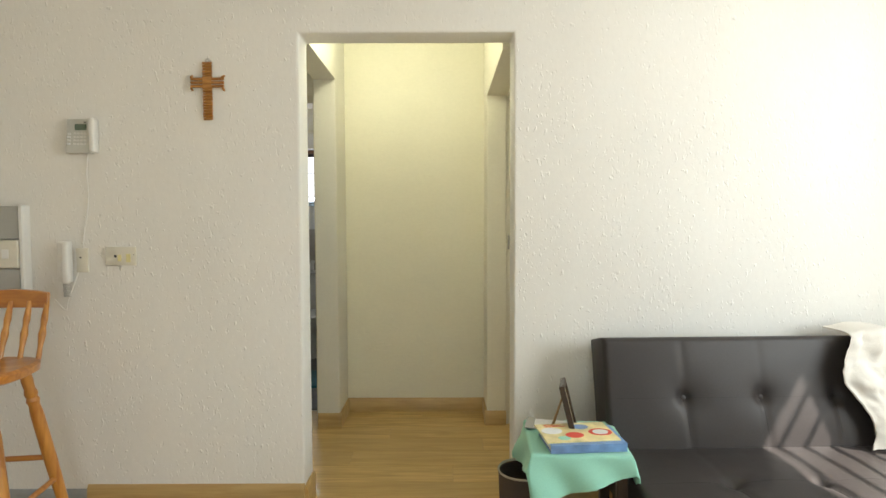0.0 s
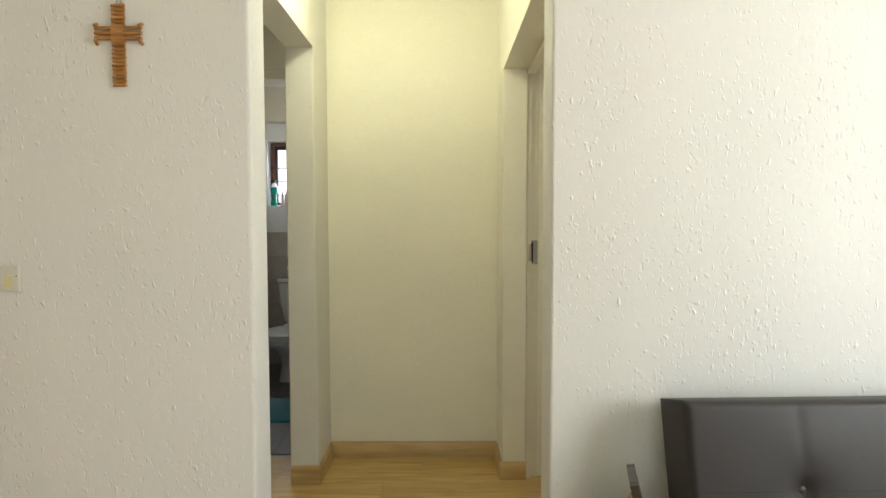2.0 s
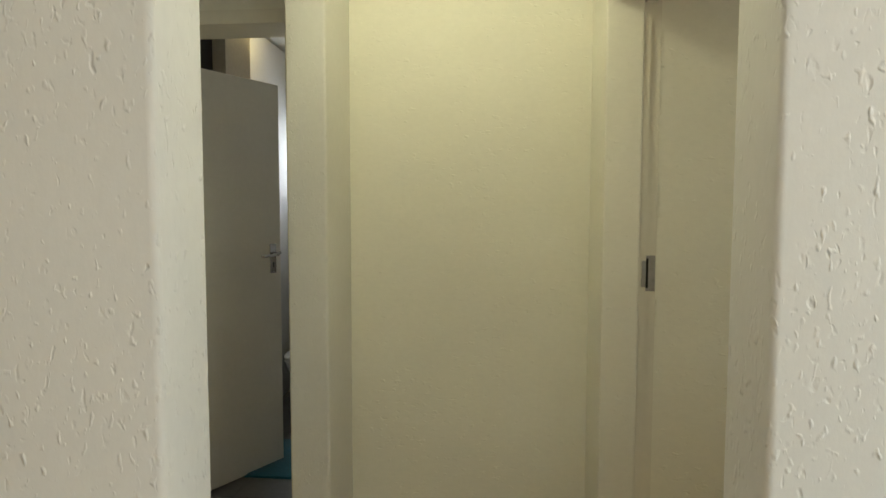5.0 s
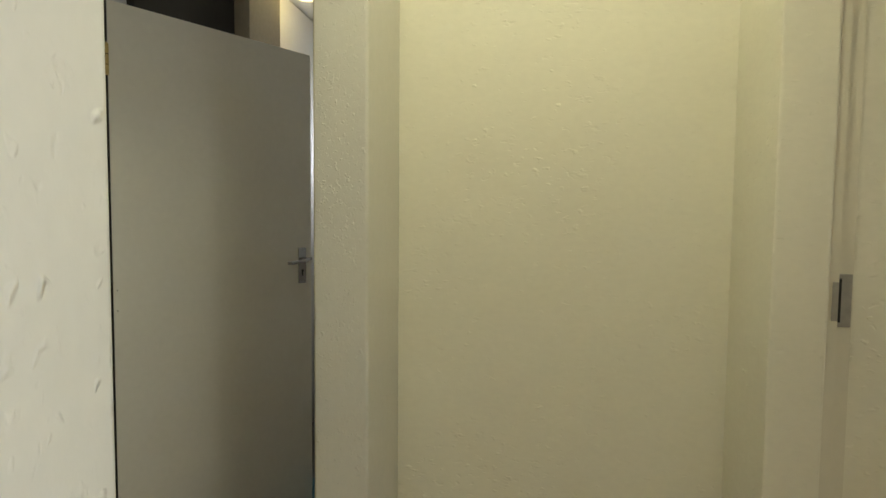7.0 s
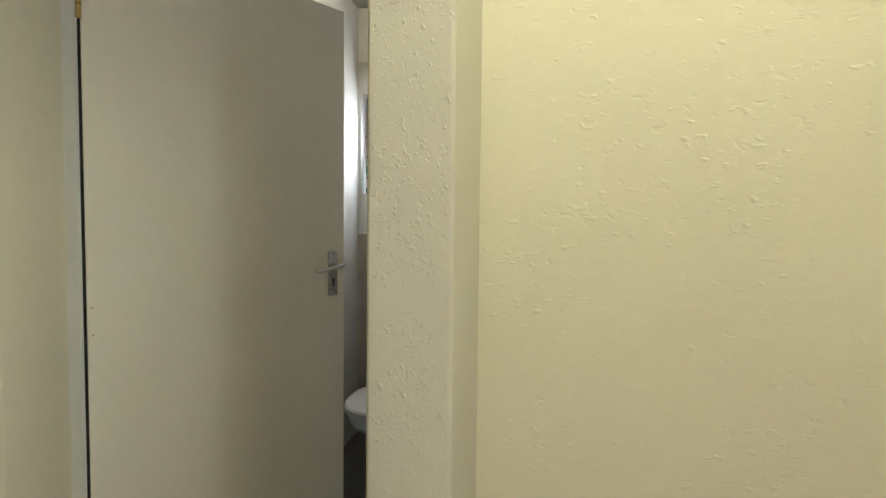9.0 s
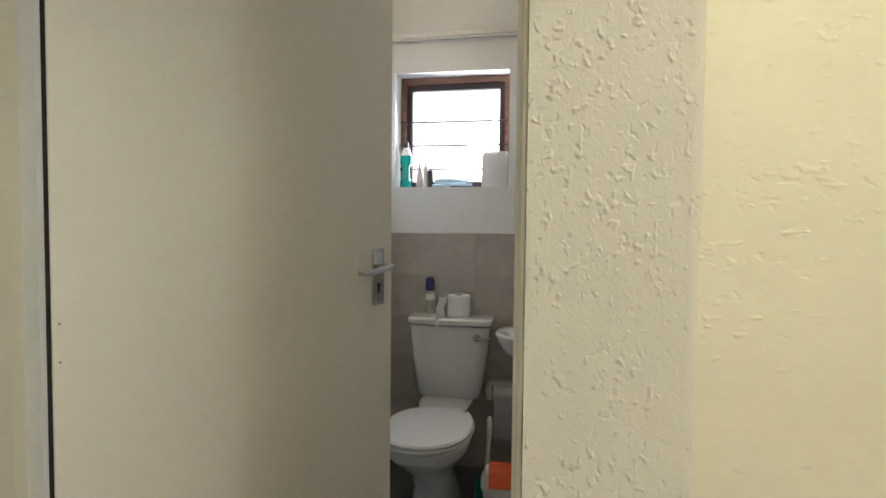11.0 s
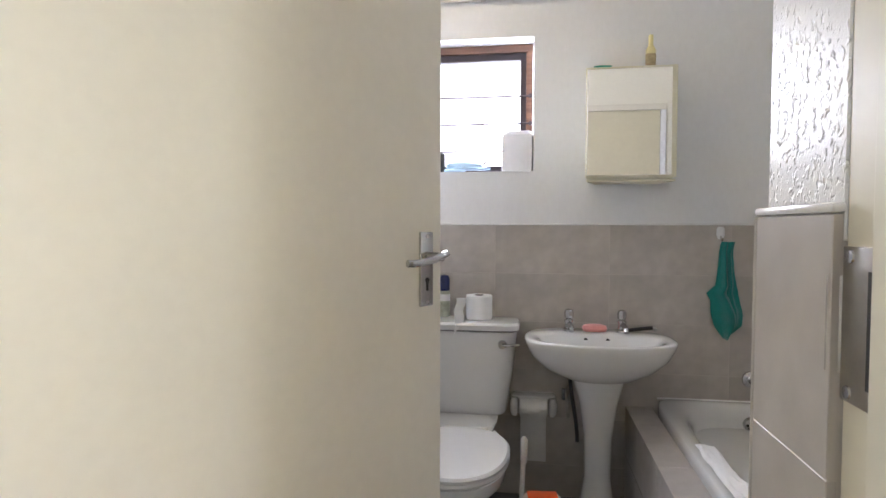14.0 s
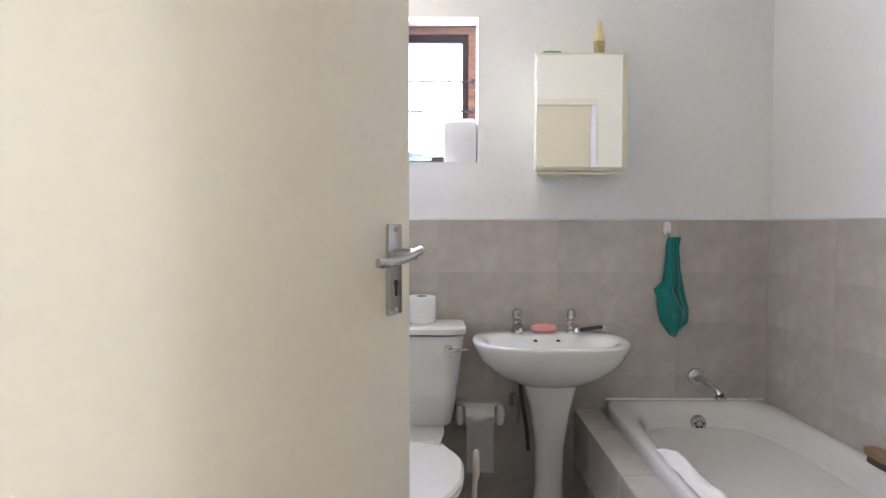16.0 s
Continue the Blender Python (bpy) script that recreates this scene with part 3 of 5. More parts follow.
for side, y0, y1 in ((-1, -0.008, -0.0005), (1, 0.0405, 0.048)):
    hx = LW - 0.055
    esc = part("escutcheon", box(B(), hx - 0.020, hx + 0.020, y0, y1, 1.045, 1.201, 0.003, 2), M_CHROME, door, "chrome lever handle plate")
    face = y0 if side < 0 else y1
    bm = B()
    rod(bm, (hx, face, 1.150), (hx, face + side * 0.040, 1.150), 0.0095)
    pts = smooth_line([(hx + 0.012, face + side * 0.042, 1.156), (hx, face + side * 0.045, 1.154), (hx - 0.04, face + side * 0.048, 1.146), (hx - 0.085, face + side * 0.046, 1.141), (hx - 0.105, face + side * 0.040, 1.141)])
    tube(bm, pts, 0.0075, 10)
    part("lever", bm, M_CHROME, door, "curved chrome lever")
    bm = B()
    rod(bm, (hx, face + side * 0.0006, 1.100), (hx, face + side * 0.0012, 1.100), 0.0055)
    box(bm, hx - 0.0025, hx + 0.0025, min(face + side * 0.0006, face + side * 0.0012), max(face + side * 0.0006, face + side * 0.0012), 1.078, 1.100)
    part("keyhole", bm, M_SHADOWGAP, esc)
    for z in (1.054, 1.192):
        part("screw", rod(B(), (hx, face, z), (hx, face + side * 0.0015, z), 0.004), M_STEEL, esc)

# bathroom window: timber frame, top-hung sash a little ajar, burglar bars
window = tagged(new("window_1"), "small brown timber window with burglar bars", "window", kind="structure")
WY = YW + 0.10
bm = B()
box(bm, WX0 + 0.004, WX0 + 0.034, WY, WY + 0.06, WZ0 + 0.002, WZ1 - 0.036)
box(bm, WX1 - 0.034, WX1 - 0.004, WY, WY + 0.06, WZ0 + 0.002, WZ1 - 0.036)
box(bm, WX0 + 0.004, WX1 - 0.004, WY, WY + 0.06, WZ1 - 0.0355, WZ1 - 0.002)
part("window_frame", bm, M_WINFRAME, window)
bm = B()
SX0, SX1, ST = WX0 + 0.0345, WX1 - 0.0345, WZ1 - 0.0365
box(bm, SX0, SX0 + 0.026, WY + 0.012, WY + 0.050, WZ0 + 0.01, ST)
box(bm, SX1 - 0.026, SX1, WY + 0.012, WY + 0.050, WZ0 + 0.01, ST)
box(bm, SX0 + 0.026, SX1 - 0.026, WY + 0.012, WY + 0.050, ST - 0.032, ST)
box(bm, SX0 + 0.026, SX1 - 0.026, WY + 0.012, WY + 0.050, WZ0 + 0.01, WZ0 + 0.036)
sash = part("sash", bm, M_SASH, window, "dark brown sash")
pane = part("pane", box(B(), SX0 + 0.0265, SX1 - 0.0265, WY + 0.030, WY + 0.034, WZ0 + 0.0365, ST - 0.0325), M_GLASS, sash, "clear glass pane")
pane.visible_shadow = False
for z in (1.565, 1.690, 1.815):
    bar = part("burglar_bar", rod(B(), (WX0 + 0.012, WY - 0.012, z), (WX1 - 0.012, WY - 0.012, z), 0.0045, seg=8), M_BAR, window, "thin horizontal steel burglar bar")
    for x in (WX0 + 0.014, WX1 - 0.014):
        part("bar_end", rod(B(), (x, WY - 0.022, z), (x, WY, z), 0.009, seg=10), M_BAR, bar)
part("window_sill", box(B(), WX0 + 0.001, WX1 - 0.001, YW - 0.002, YW + 0.218, WZ0 - 0.004, WZ0 + 0.0005), M_BATH, window)
part("stay", rod(B(), (-1.13, WY + 0.01, WZ0 + 0.03), (-1.09, WY + 0.07, WZ0 + 0.085), 0.004, seg=8), M_BLACK, window, "black window stay")
tagged(setting("backdrop", box(B(), -3.2, 0.8, 5.2, 5.22, -0.4, 4.2), M_SKYGLOW, "bright hazy daylight outside", "backdrop"))

# barred living room window and a glass door added for rear light, behind the camera
window = tagged(new("window_2"), "steel window with burglar bars", "window", kind="structure")
bm = B()
for y in (WYF, -1.55, WYN - 0.04):
    box(bm, 2.66, 2.70, y, y + 0.04, 0.95, WH)
for z in (0.95, WH - 0.04):
    box(bm, 2.661, 2.699, WYF + 0.001, WYN - 0.001, z, z + 0.04)
part("window_frame", bm, M_SASH, window)
for k in range(8):
    z = 1.10 + k * 0.15
    part("burglar_bar", rod(B(), (2.64, WYF + 0.01, z), (2.64, WYN - 0.01, z), 0.010, seg=8), M_STEEL, window)
window = tagged(new("window_3"), "unseen wide glass door frame added behind the camera", "glass door", kind="structure")
bm = B()
for x in (-0.7, 0.28, 1.26):
    box(bm, x, x + 0.04, -4.70, -4.66, 0, 2.2)
box(bm, -0.659, 1.259, -4.70, -4.66, 2.15, 2.199)
part("window_frame", bm, M_SASH, window)



# ---- pieces of the setting ----
def chamfer_plate(w, h, t, c=0.0007):
    """a flat piece in the x-z plane: back at y = 0, face at y = -t, its rim chamfered"""
    bm = B()
    rings = [[bm.verts.new((sx * (w / 2 - i), -y, sz * (h / 2 - i))) for sx, sz in ((-1, -1), (1, -1), (1, 1), (-1, 1))] for i, y in ((0, 0), (0, t - c), (c, t))]
    for p, q in zip(rings, rings[1:]):
        for k in range(4):
            bm.faces.new((p[k], p[(k + 1) % 4], q[(k + 1) % 4], q[k]))
    bm.faces.new(rings[-1])
    bm.faces.new(list(reversed(rings[0])))
    bmesh.ops.recalc_face_normals(bm, faces=bm.faces)
    return bm


PLATES = {}


def piece(name, w, h, t, m, material, parent):
    key = (name, round(w, 3), round(h, 3), t, material.name)
    if key not in PLATES:
        me = bpy.data.meshes.new(name)
        bm = chamfer_plate(w, h, t)
        bm.to_mesh(me)
        bm.free()
        me.materials.append(material)
        PLATES[key] = me
    ob = new(name, PLATES[key])
    ob.matrix_world = m
    ob.parent = parent
    return ob


WALL = {o.name: o for o in scene.objects}
ROWS = [1.222, 1.0065, 0.791, 0.5755, 0.360, 0.1445, 0.0]
GAP = 0.0018


def tile_run(parent, origin, way, length, turn, width, rows=ROWS, material=None, first=0.0):
    """rows of wall tiles from origin along way (unit vector); turn: degrees that turn the face"""
    for hi, lo in zip(rows, rows[1:]):
        s = 0.0
        while s < length - 0.01:
            w = min(first if first and s == 0.0 else width, length - s)
            c = Vector(origin) + Vector(way) * (s + w / 2)
            piece("tile", w - GAP, hi - lo - GAP, 0.008, pose(c.x, c.y, (hi + lo) / 2, 0, 0, turn), material or M_TILE, parent)
            s += w


GROUTS = [("grout_north", (XBL, XBR, YW - 0.0082, YW - 0.0005)), ("grout_east", (XBR - 0.0082, XBR - 0.0005, YB2 + 0.01, YW - 0.009))]
for nm, (x0, x1, y0, y1) in GROUTS:
    bm = box(B(), x0, x1, y0, y1, 0, 1.221)
    setting(nm, bm, M_GROUT, "pale grout behind the wall tiles", "grout")
tile_run(WALL["wall_bathroom_north"], (XBL + 0.01, YW - 0.001, 0), (1, 0, 0), XBR - XBL - 0.02, 0, 0.50, first=0.443)
tile_run(WALL["wall_bathroom_east"], (XBR - 0.001, YB2 + 0.02, 0), (0, 1, 0), YW - YB2 - 0.03, -90, 0.50)
NX = XS - 0.0065
tile_run(WALL["wall_bathroom_return"], (NX, YB2 + 0.010, 0), (0, -1, 0), YB2 + 0.010 - RJ - 0.001, -90, 0.60)
setting("grout_return", box(B(), NX - 0.0072, NX + 0.004, RJ + 0.002, YB2 + 0.012, 0, 1.2), M_GROUT, "pale grout behind the wall tiles", "grout")
bm = box(B(), NX - 0.0095, NX + 0.003, RJ + 0.001, YB2 + 0.014, 1.2225, 1.231, 0.003, 2)
setting("trim_1", bm, M_TRIM, "white plastic tile edging strip", "trim")
bm = box(B(), NX - 0.009, NX + 0.001, YB2 + 0.0105, YB2 + 0.017, 0, 1.222, 0.003, 2)
setting("trim_2", bm, M_GROUT, "pale tile corner strip", "trim")
bm = B()
box(bm, XBL, XBR, YW - 0.012, YW + 0.002, 1.222, 1.229, 0.002)
box(bm, XBR - 0.012, XBR + 0.002, YB2, YW - 0.013, 1.222, 1.229, 0.002)
setting("trim_3", bm, M_TRIM, "thin white line of sealant over the tiles", "trim")
setting("trim_4", box(B(), XBR - 0.014, XBR - 0.008, YW - 0.014, YW - 0.008, 0.45, 1.22), M_GROUT, "pale grout line in the tiled corner", "trim")

# laminate planks: passage, lobby and living room, laid crosswise
FLOOR = WALL["floor"]
PW, PL = 0.192, 1.285
y = -4.5
row = 0
while y < YB - 0.02:
    w = min(PW, YB - y)
    x = -2.7 - (row * 0.43 % 1.0) * PL
    while x < 2.7:
        a, b = max(x, -2.7), min(x + PL, 2.7)
        if b - a > 0.05:
            piece("plank", b - a - 0.0012, w - 0.0012, 0.012, Matrix.Translation(((a + b) / 2, y + w / 2, -0.012)) @ pose(0, 0, 0, -90, 0, 0), M_PLANK, FLOOR)
        x += PL
    y += PW
    row += 1
# bathroom floor tiles
for i in range(6):
    for j in range(7):
        x, y = -1.35 + i * 0.33, 1.57 + j * 0.30
        if x < 0.3 and y < YW:
            piece("tile", 0.327, 0.297, 0.008, Matrix.Translation((x, y, -0.008)) @ pose(0, 0, 0, -90, 0, 0), M_FLOORTILE, WALL["bathroom_floor"])


# ---- fittings of the passage ----
def ceiling_lamp(x, y, top, r, label):
    """opal globe on a turned base, with the bulb's light in it"""
    t = thing("ceiling_lamp", label, "lamp", pose(x, y, top))
    part("base", lathe(B(), [(0.055, 0.0), (0.055, -0.012), (0.040, -0.030), (0.034, -0.055), (0.030, -0.060)]), M_WHITEPL, t)
    n = 14
    prof = [(0.030 if k == 0 else r * math.sin(0.4 + (math.pi - 0.4) * k / n), -0.0605 - r * math.cos(0.4) + r * math.cos(0.4 + (math.pi - 0.4) * k / n) * 1.0) for k in range(n + 1)]
    globe = part("globe", lathe(B(), prof, 28), M_LAMPGLASS, t, "glowing opal glass globe")
    globe.visible_shadow = False
    return t


ceiling_lamp(-0.18, 0.53, CEIL, 0.085, "lit yellowish globe lamp on the passage ceiling")
t = thing("ceiling_lamp", "lit yellowish dome lamp on the bathroom ceiling", "lamp", pose(-1.34, 2.71, CEIL + 0.02))
part("base", lathe(B(), [(0.105, 0.0), (0.105, -0.014), (0.098, -0.018)], 32), M_WHITEPL, t)
dome = part("dome", lathe(B(), [(0.096, -0.0185)] + [(0.096 * math.cos(a * 0.15), -0.0185 - 0.062 * math.sin(a * 0.15)) for a in range(1, 11)], 32), M_LAMPGLASS, t, "glowing ribbed glass dome")
dome.visible_shadow = False
# panelled cupboard door on the bathroom side of the passage wall, seen in the mirror
door2 = tagged(thing("door_2", "closed cream flush cupboard door in the bathroom", "door", pose(-0.30, YB2, 0)), kind="structure")
part("leaf", box(B(), -0.29, 0.29, 0.003, 0.030, 0.01, 2.03, 0.003), M_PANEL, door2)
part("frame_head", box(B(), -0.33, 0.33, 0.003, 0.034, 2.033, 2.075, 0.003), M_ENAMEL, door2)
part("frame_jamb", box(B(), 0.292, 0.33, 0.003, 0.034, 0, 2.032, 0.003), M_TRIM, door2)

t = thing("light_switch", "square white light switch on the bedroom wall", "switch", pose(0.915, 1.1345, 1.225))
part("plate", box(B(), -0.046, 0.046, -0.009, 0, -0.056, 0.056, 0.003, 2), M_IVORY, t)
part("rocker", box(B(), -0.012, 0.012, -0.014, -0.0092, -0.014, 0.014, 0.002), M_IVORY, t)

# high boxes on the bathroom wall behind the door
t = thing("wall_cupboard", "beige board cupboard high on the bathroom wall", "cupboard", pose(XBL, 2.36, 2.03))
part("side", box(B(), 0.0, 0.10, -0.16, 0.16, 0.09, 0.50, 0.002), M_BEIGEBOX, t)
part("shelf", box(B(), 0.0, 0.10, -0.16, 0.145, 0.0, 0.088, 0.002), M_DARKBOX, t, "dark open shelf")
part("edge_strip", box(B(), 0.0, 0.102, 0.1455, 0.158, 0.0, 0.0885, 0.002), M_WALNUT, t, "brown wooden edge strip")
t = thing("dark_board", "black board fixed high on the bathroom wall", "board", pose(XBL, 1.86, 2.03))
part("panel", box(B(), 0.0, 0.03, -0.34, 0.335, 0.0, 0.50, 0.004), M_DARKBOX, t)


# ---- bathroom ----
def toilet():
    t = thing("toilet", "white ceramic close-coupled toilet with the lid down", "toilet", pose(-1.150, 3.484, 0))
    pan = loft(B(), [(0, -0.46, 0.0, 0.105, 0.17, 0.26, 2.6), (0, -0.46, 0.04, 0.098, 0.16, 0.25, 2.5), (0, -0.47, 0.14, 0.085, 0.14, 0.25, 2.4),
                     (0, -0.49, 0.22, 0.098, 0.17, 0.28, 2.3), (0, -0.54, 0.30, 0.150, 0.24, 0.34, 2.2), (0, -0.57, 0.345, 0.176, 0.265, 0.36, 2.2),
                     (0, -0.575, 0.385, 0.182, 0.270, 0.36, 2.2), (0, -0.575, 0.392, 0.176, 0.264, 0.355, 2.2)], 44)
    part("pan", pan, M_CERAMIC, t)
    part("deck", loft(B(), [(0, -0.27, 0.30, 0.10, 0.09, 0.12, 4), (0, -0.27, 0.40, 0.115, 0.09, 0.12, 4), (0, -0.24, 0.414, 0.125, 0.07, 0.12, 4)], 36), M_CERAMIC, t)
    part("seat", loft(B(), [(0, -0.575, 0.3935, 0.184, 0.272, 0.20, 2.25), (0, -0.575, 0.400, 0.190, 0.278, 0.205, 2.25), (0, -0.575, 0.409, 0.188, 0.276, 0.204, 2.25)], 44), M_SEAT, t)
    lid = part("lid", loft(B(), [(0, -0.575, 0.4105, 0.186, 0.274, 0.205, 2.25), (0, -0.575, 0.420, 0.189, 0.277, 0.206, 2.25), (0, -0.575, 0.428, 0.180, 0.268, 0.200, 2.25),
                           (0, -0.575, 0.432, 0.14, 0.22, 0.16, 2.25)], 44), M_SEAT, t, "closed white plastic lid")
    for x in (-0.075, 0.075):
        part("hinge", rod(B(), (x - 0.02, -0.362, 0.418), (x + 0.02, -0.362, 0.418), 0.010), M_SEAT, lid)
    cis = part("cistern", loft(B(), [(0, -0.105, 0.415, 0.145, 0.075, 0.085, 5), (0, -0.105, 0.43, 0.158, 0.085, 0.09, 5), (0, -0.105, 0.60, 0.186, 0.092, 0.092, 5.5),
                                     (0, -0.105, 0.772, 0.204, 0.098, 0.095, 6)], 48), M_CERAMIC, t)
    part("cistern_lid", loft(B(), [(0, -0.105, 0.7765, 0.206, 0.100, 0.096, 6), (0, -0.105, 0.780, 0.212, 0.107, 0.098, 6), (0, -0.105, 0.800, 0.213, 0.108, 0.098, 6),
                                   (0, -0.105, 0.810, 0.206, 0.100, 0.094, 6), (0, -0.105, 0.812, 0.15, 0.06, 0.06, 6)], 48), M_CERAMIC, t)
    lev = part("flush_lever", rod(B(), (0.142, -0.212, 0.722), (0.142, -0.201, 0.722), 0.017, 0.019), M_CHROME, cis, "chrome flush lever")
    part("arm", tube(B(), smooth_line([(0.142, -0.217, 0.722), (0.165, -0.224, 0.723), (0.215, -0.224, 0.727)]), 0.005), M_CHROME, cis)
    part("foot_screw", rod(B(), (0.09, -0.50, 0.02), (0.112, -0.50, 0.02), 0.008), M_SEAT, t)
    return t


toilet()


def basin():
    t = thing("wash_basin", "white ceramic pedestal wash basin with two chrome taps", "basin", pose(-0.618, 3.484, 0))
    bowl = loft(B(), [(0, -0.19, 0.590, 0.09, 0.08, 0.11, 2.4), (0, -0.195, 0.606, 0.150, 0.12, 0.16, 2.3), (0, -0.20, 0.645, 0.222, 0.165, 0.185, 2.3), (0, -0.203, 0.692, 0.270, 0.193, 0.198, 2.4),
                      (0, -0.205, 0.738, 0.291, 0.204, 0.203, 2.6), (0, -0.205, 0.758, 0.298, 0.207, 0.203, 2.6), (0, -0.205, 0.764, 0.296, 0.206, 0.203, 2.6), (0, -0.205, 0.768, 0.288, 0.200, 0.199, 2.6),
                      (0, -0.215, 0.765, 0.252, 0.176, 0.105, 2.5), (0, -0.220, 0.756, 0.240, 0.165, 0.093, 2.4), (0, -0.225, 0.700, 0.190, 0.130, 0.064, 2.3), (0, -0.230, 0.660, 0.090, 0.060, 0.040, 2.2)], 56)
    b = part("bowl", bowl, M_CERAMIC, t, sharp=50)
    for x in (-0.045, 0.045):
        part("overflow_hole", rod(B(), (x, -0.131, 0.740), (x, -0.1375, 0.739), 0.0085, seg=16), M_SHADOWGAP, b)
    part("pedestal", loft(B(), [(0, -0.20, 0.0, 0.085, 0.09, 0.10, 2.6), (0, -0.20, 0.05, 0.072, 0.08, 0.09, 2.5), (0, -0.20, 0.20, 0.052, 0.06, 0.075, 2.4), (0, -0.20, 0.36, 0.056, 0.064, 0.08, 2.4),
                                (0, -0.20, 0.50, 0.076, 0.085, 0.095, 2.4), (0, -0.20, 0.600, 0.104, 0.10, 0.11, 2.4)], 40), M_CERAMIC, t)
    part("inlet_pipe", tube(B(), smooth_line([(-0.115, -0.02, 0.50), (-0.115, -0.06, 0.47), (-0.11, -0.10, 0.40), (-0.10, -0.12, 0.62)]), 0.007), M_STEEL, t)
    part("hose", tube(B(), smooth_line([(-0.112, -0.16, 0.60), (-0.104, -0.185, 0.52), (-0.088, -0.20, 0.42), (-0.080, -0.20, 0.33)]), 0.008), M_BLACK, t, "black rubber hose")
    part("valve", rod(B(), (-0.125, -0.03, 0.452), (-0.125, -0.03, 0.50), 0.012), M_CHROME, t)
    for x in (-0.112, 0.108):
        tap = part("tap", lathe(B(), [(0.026, 0.7680), (0.026, 0.7765), (0.018, 0.7825), (0.016, 0.8025), (0.019, 0.8085), (0.019, 0.8165)], 20, pose(x, -0.085, 0)), M_CHROME, t, "chrome pillar tap")
        part("spout", tube(B(), smooth_line([(x, -0.095, 0.7935), (x + 0.004, -0.125, 0.8005), (x + 0.006, -0.160, 0.7935), (x + 0.006, -0.172, 0.7815)]), 0.0115, 10), M_CHROME, tap)
        part("head", lathe(B(), [(0.011, 0.8170), (0.011, 0.8205), (0.018, 0.8245), (0.020, 0.8465), (0.016, 0.8585), (0.008, 0.8625)], 8, pose(x, -0.085, 0)), M_CHROME, tap)
    return t


basin()
t = thing("soap", "pink soap bar on the basin rim", "soap", pose(-0.622, 3.402, 0.7685))
part("bar", loft(B(), [(0, 0, 0.0, 0.046, 0.022, 0.022, 3), (0, 0, 0.012, 0.052, 0.028, 0.028, 3), (0, 0, 0.024, 0.048, 0.024, 0.024, 3), (0, 0, 0.030, 0.030, 0.014, 0.014, 3)], 28), M_SOAP, t)
t = thing("razor", "black and grey razor lying on the basin", "razor", pose(-0.43, 3.395, 0.7755, 0, 0, 8))
part("handle", tube(B(), smooth_line([(-0.055, 0, 0.003), (0.0, 0, 0.010), (0.045, 0, 0.014)]), 0.008), M_BLACK, t)
part("blade_head", box(B(), 0.046, 0.062, -0.020, 0.020, 0.004, 0.014, 0.002), M_GREYPL, t)

# mirror cabinet
t = thing("mirror_cabinet", "cream wall cabinet with a mirrored door and a shelf below", "cabinet", pose(-0.501, YW, 1.4))
body = part("body", prism(B(), [(-0.105, 0.0), (0.176, 0.0), (0.176, -0.147), (-0.168, -0.147)], 'z', 0.012, 0.464), M_CREAM, t)
door_part = part("door", box(B(), -0.173, 0.186, -0.158, -0.148, 0.016, 0.466, 0.002), M_CREAM, t)
part("mirror_glass", box(B(), -0.1675, 0.1655, -0.1605, -0.1585, 0.026, 0.457, 0.0008), M_MIRROR, door_part, "clear mirror glass")
part("shelf", prism(B(), [(-0.168, -0.155), (0.182, -0.155), (0.150, 0.0), (-0.120, 0.0)], 'z', 0.0, 0.009), M_CREAM, t)
t = thing("lotion_bottle", "cream bottle with brown label and yellow cap on the cabinet", "bottle", pose(-0.405, YW - 0.07, 1.8665))
part("body", loft(B(), [(0, 0, 0, 0.019, 0.014, 0.014, 3), (0, 0, 0.085, 0.020, 0.015, 0.015, 3), (0, 0, 0.102, 0.012, 0.010, 0.010, 2.5)], 28), M_BOTTLE_CREAM, t)
part("cap", lathe(B(), [(0.010, 0.1025), (0.010, 0.142), (0.008, 0.148)], 18), M_BOTTLE_CREAM, t)
part("label", loft(B(), [(0, 0, 0.012, 0.0203, 0.0153, 0.0153, 3), (0, 0, 0.068, 0.0208, 0.0158, 0.0158, 3)], 28), M_LABEL, t)
t = thing("hair_clip", "small green plastic clip on the cabinet", "clip", pose(-0.605, YW - 0.13, 1.868))
part("bar", tube(B(), smooth_line([(-0.035, 0, 0.004), (-0.01, 0.004, 0.008), (0.02, 0, 0.006), (0.035, -0.003, 0.004)]), 0.006), M_TEALPL, t)


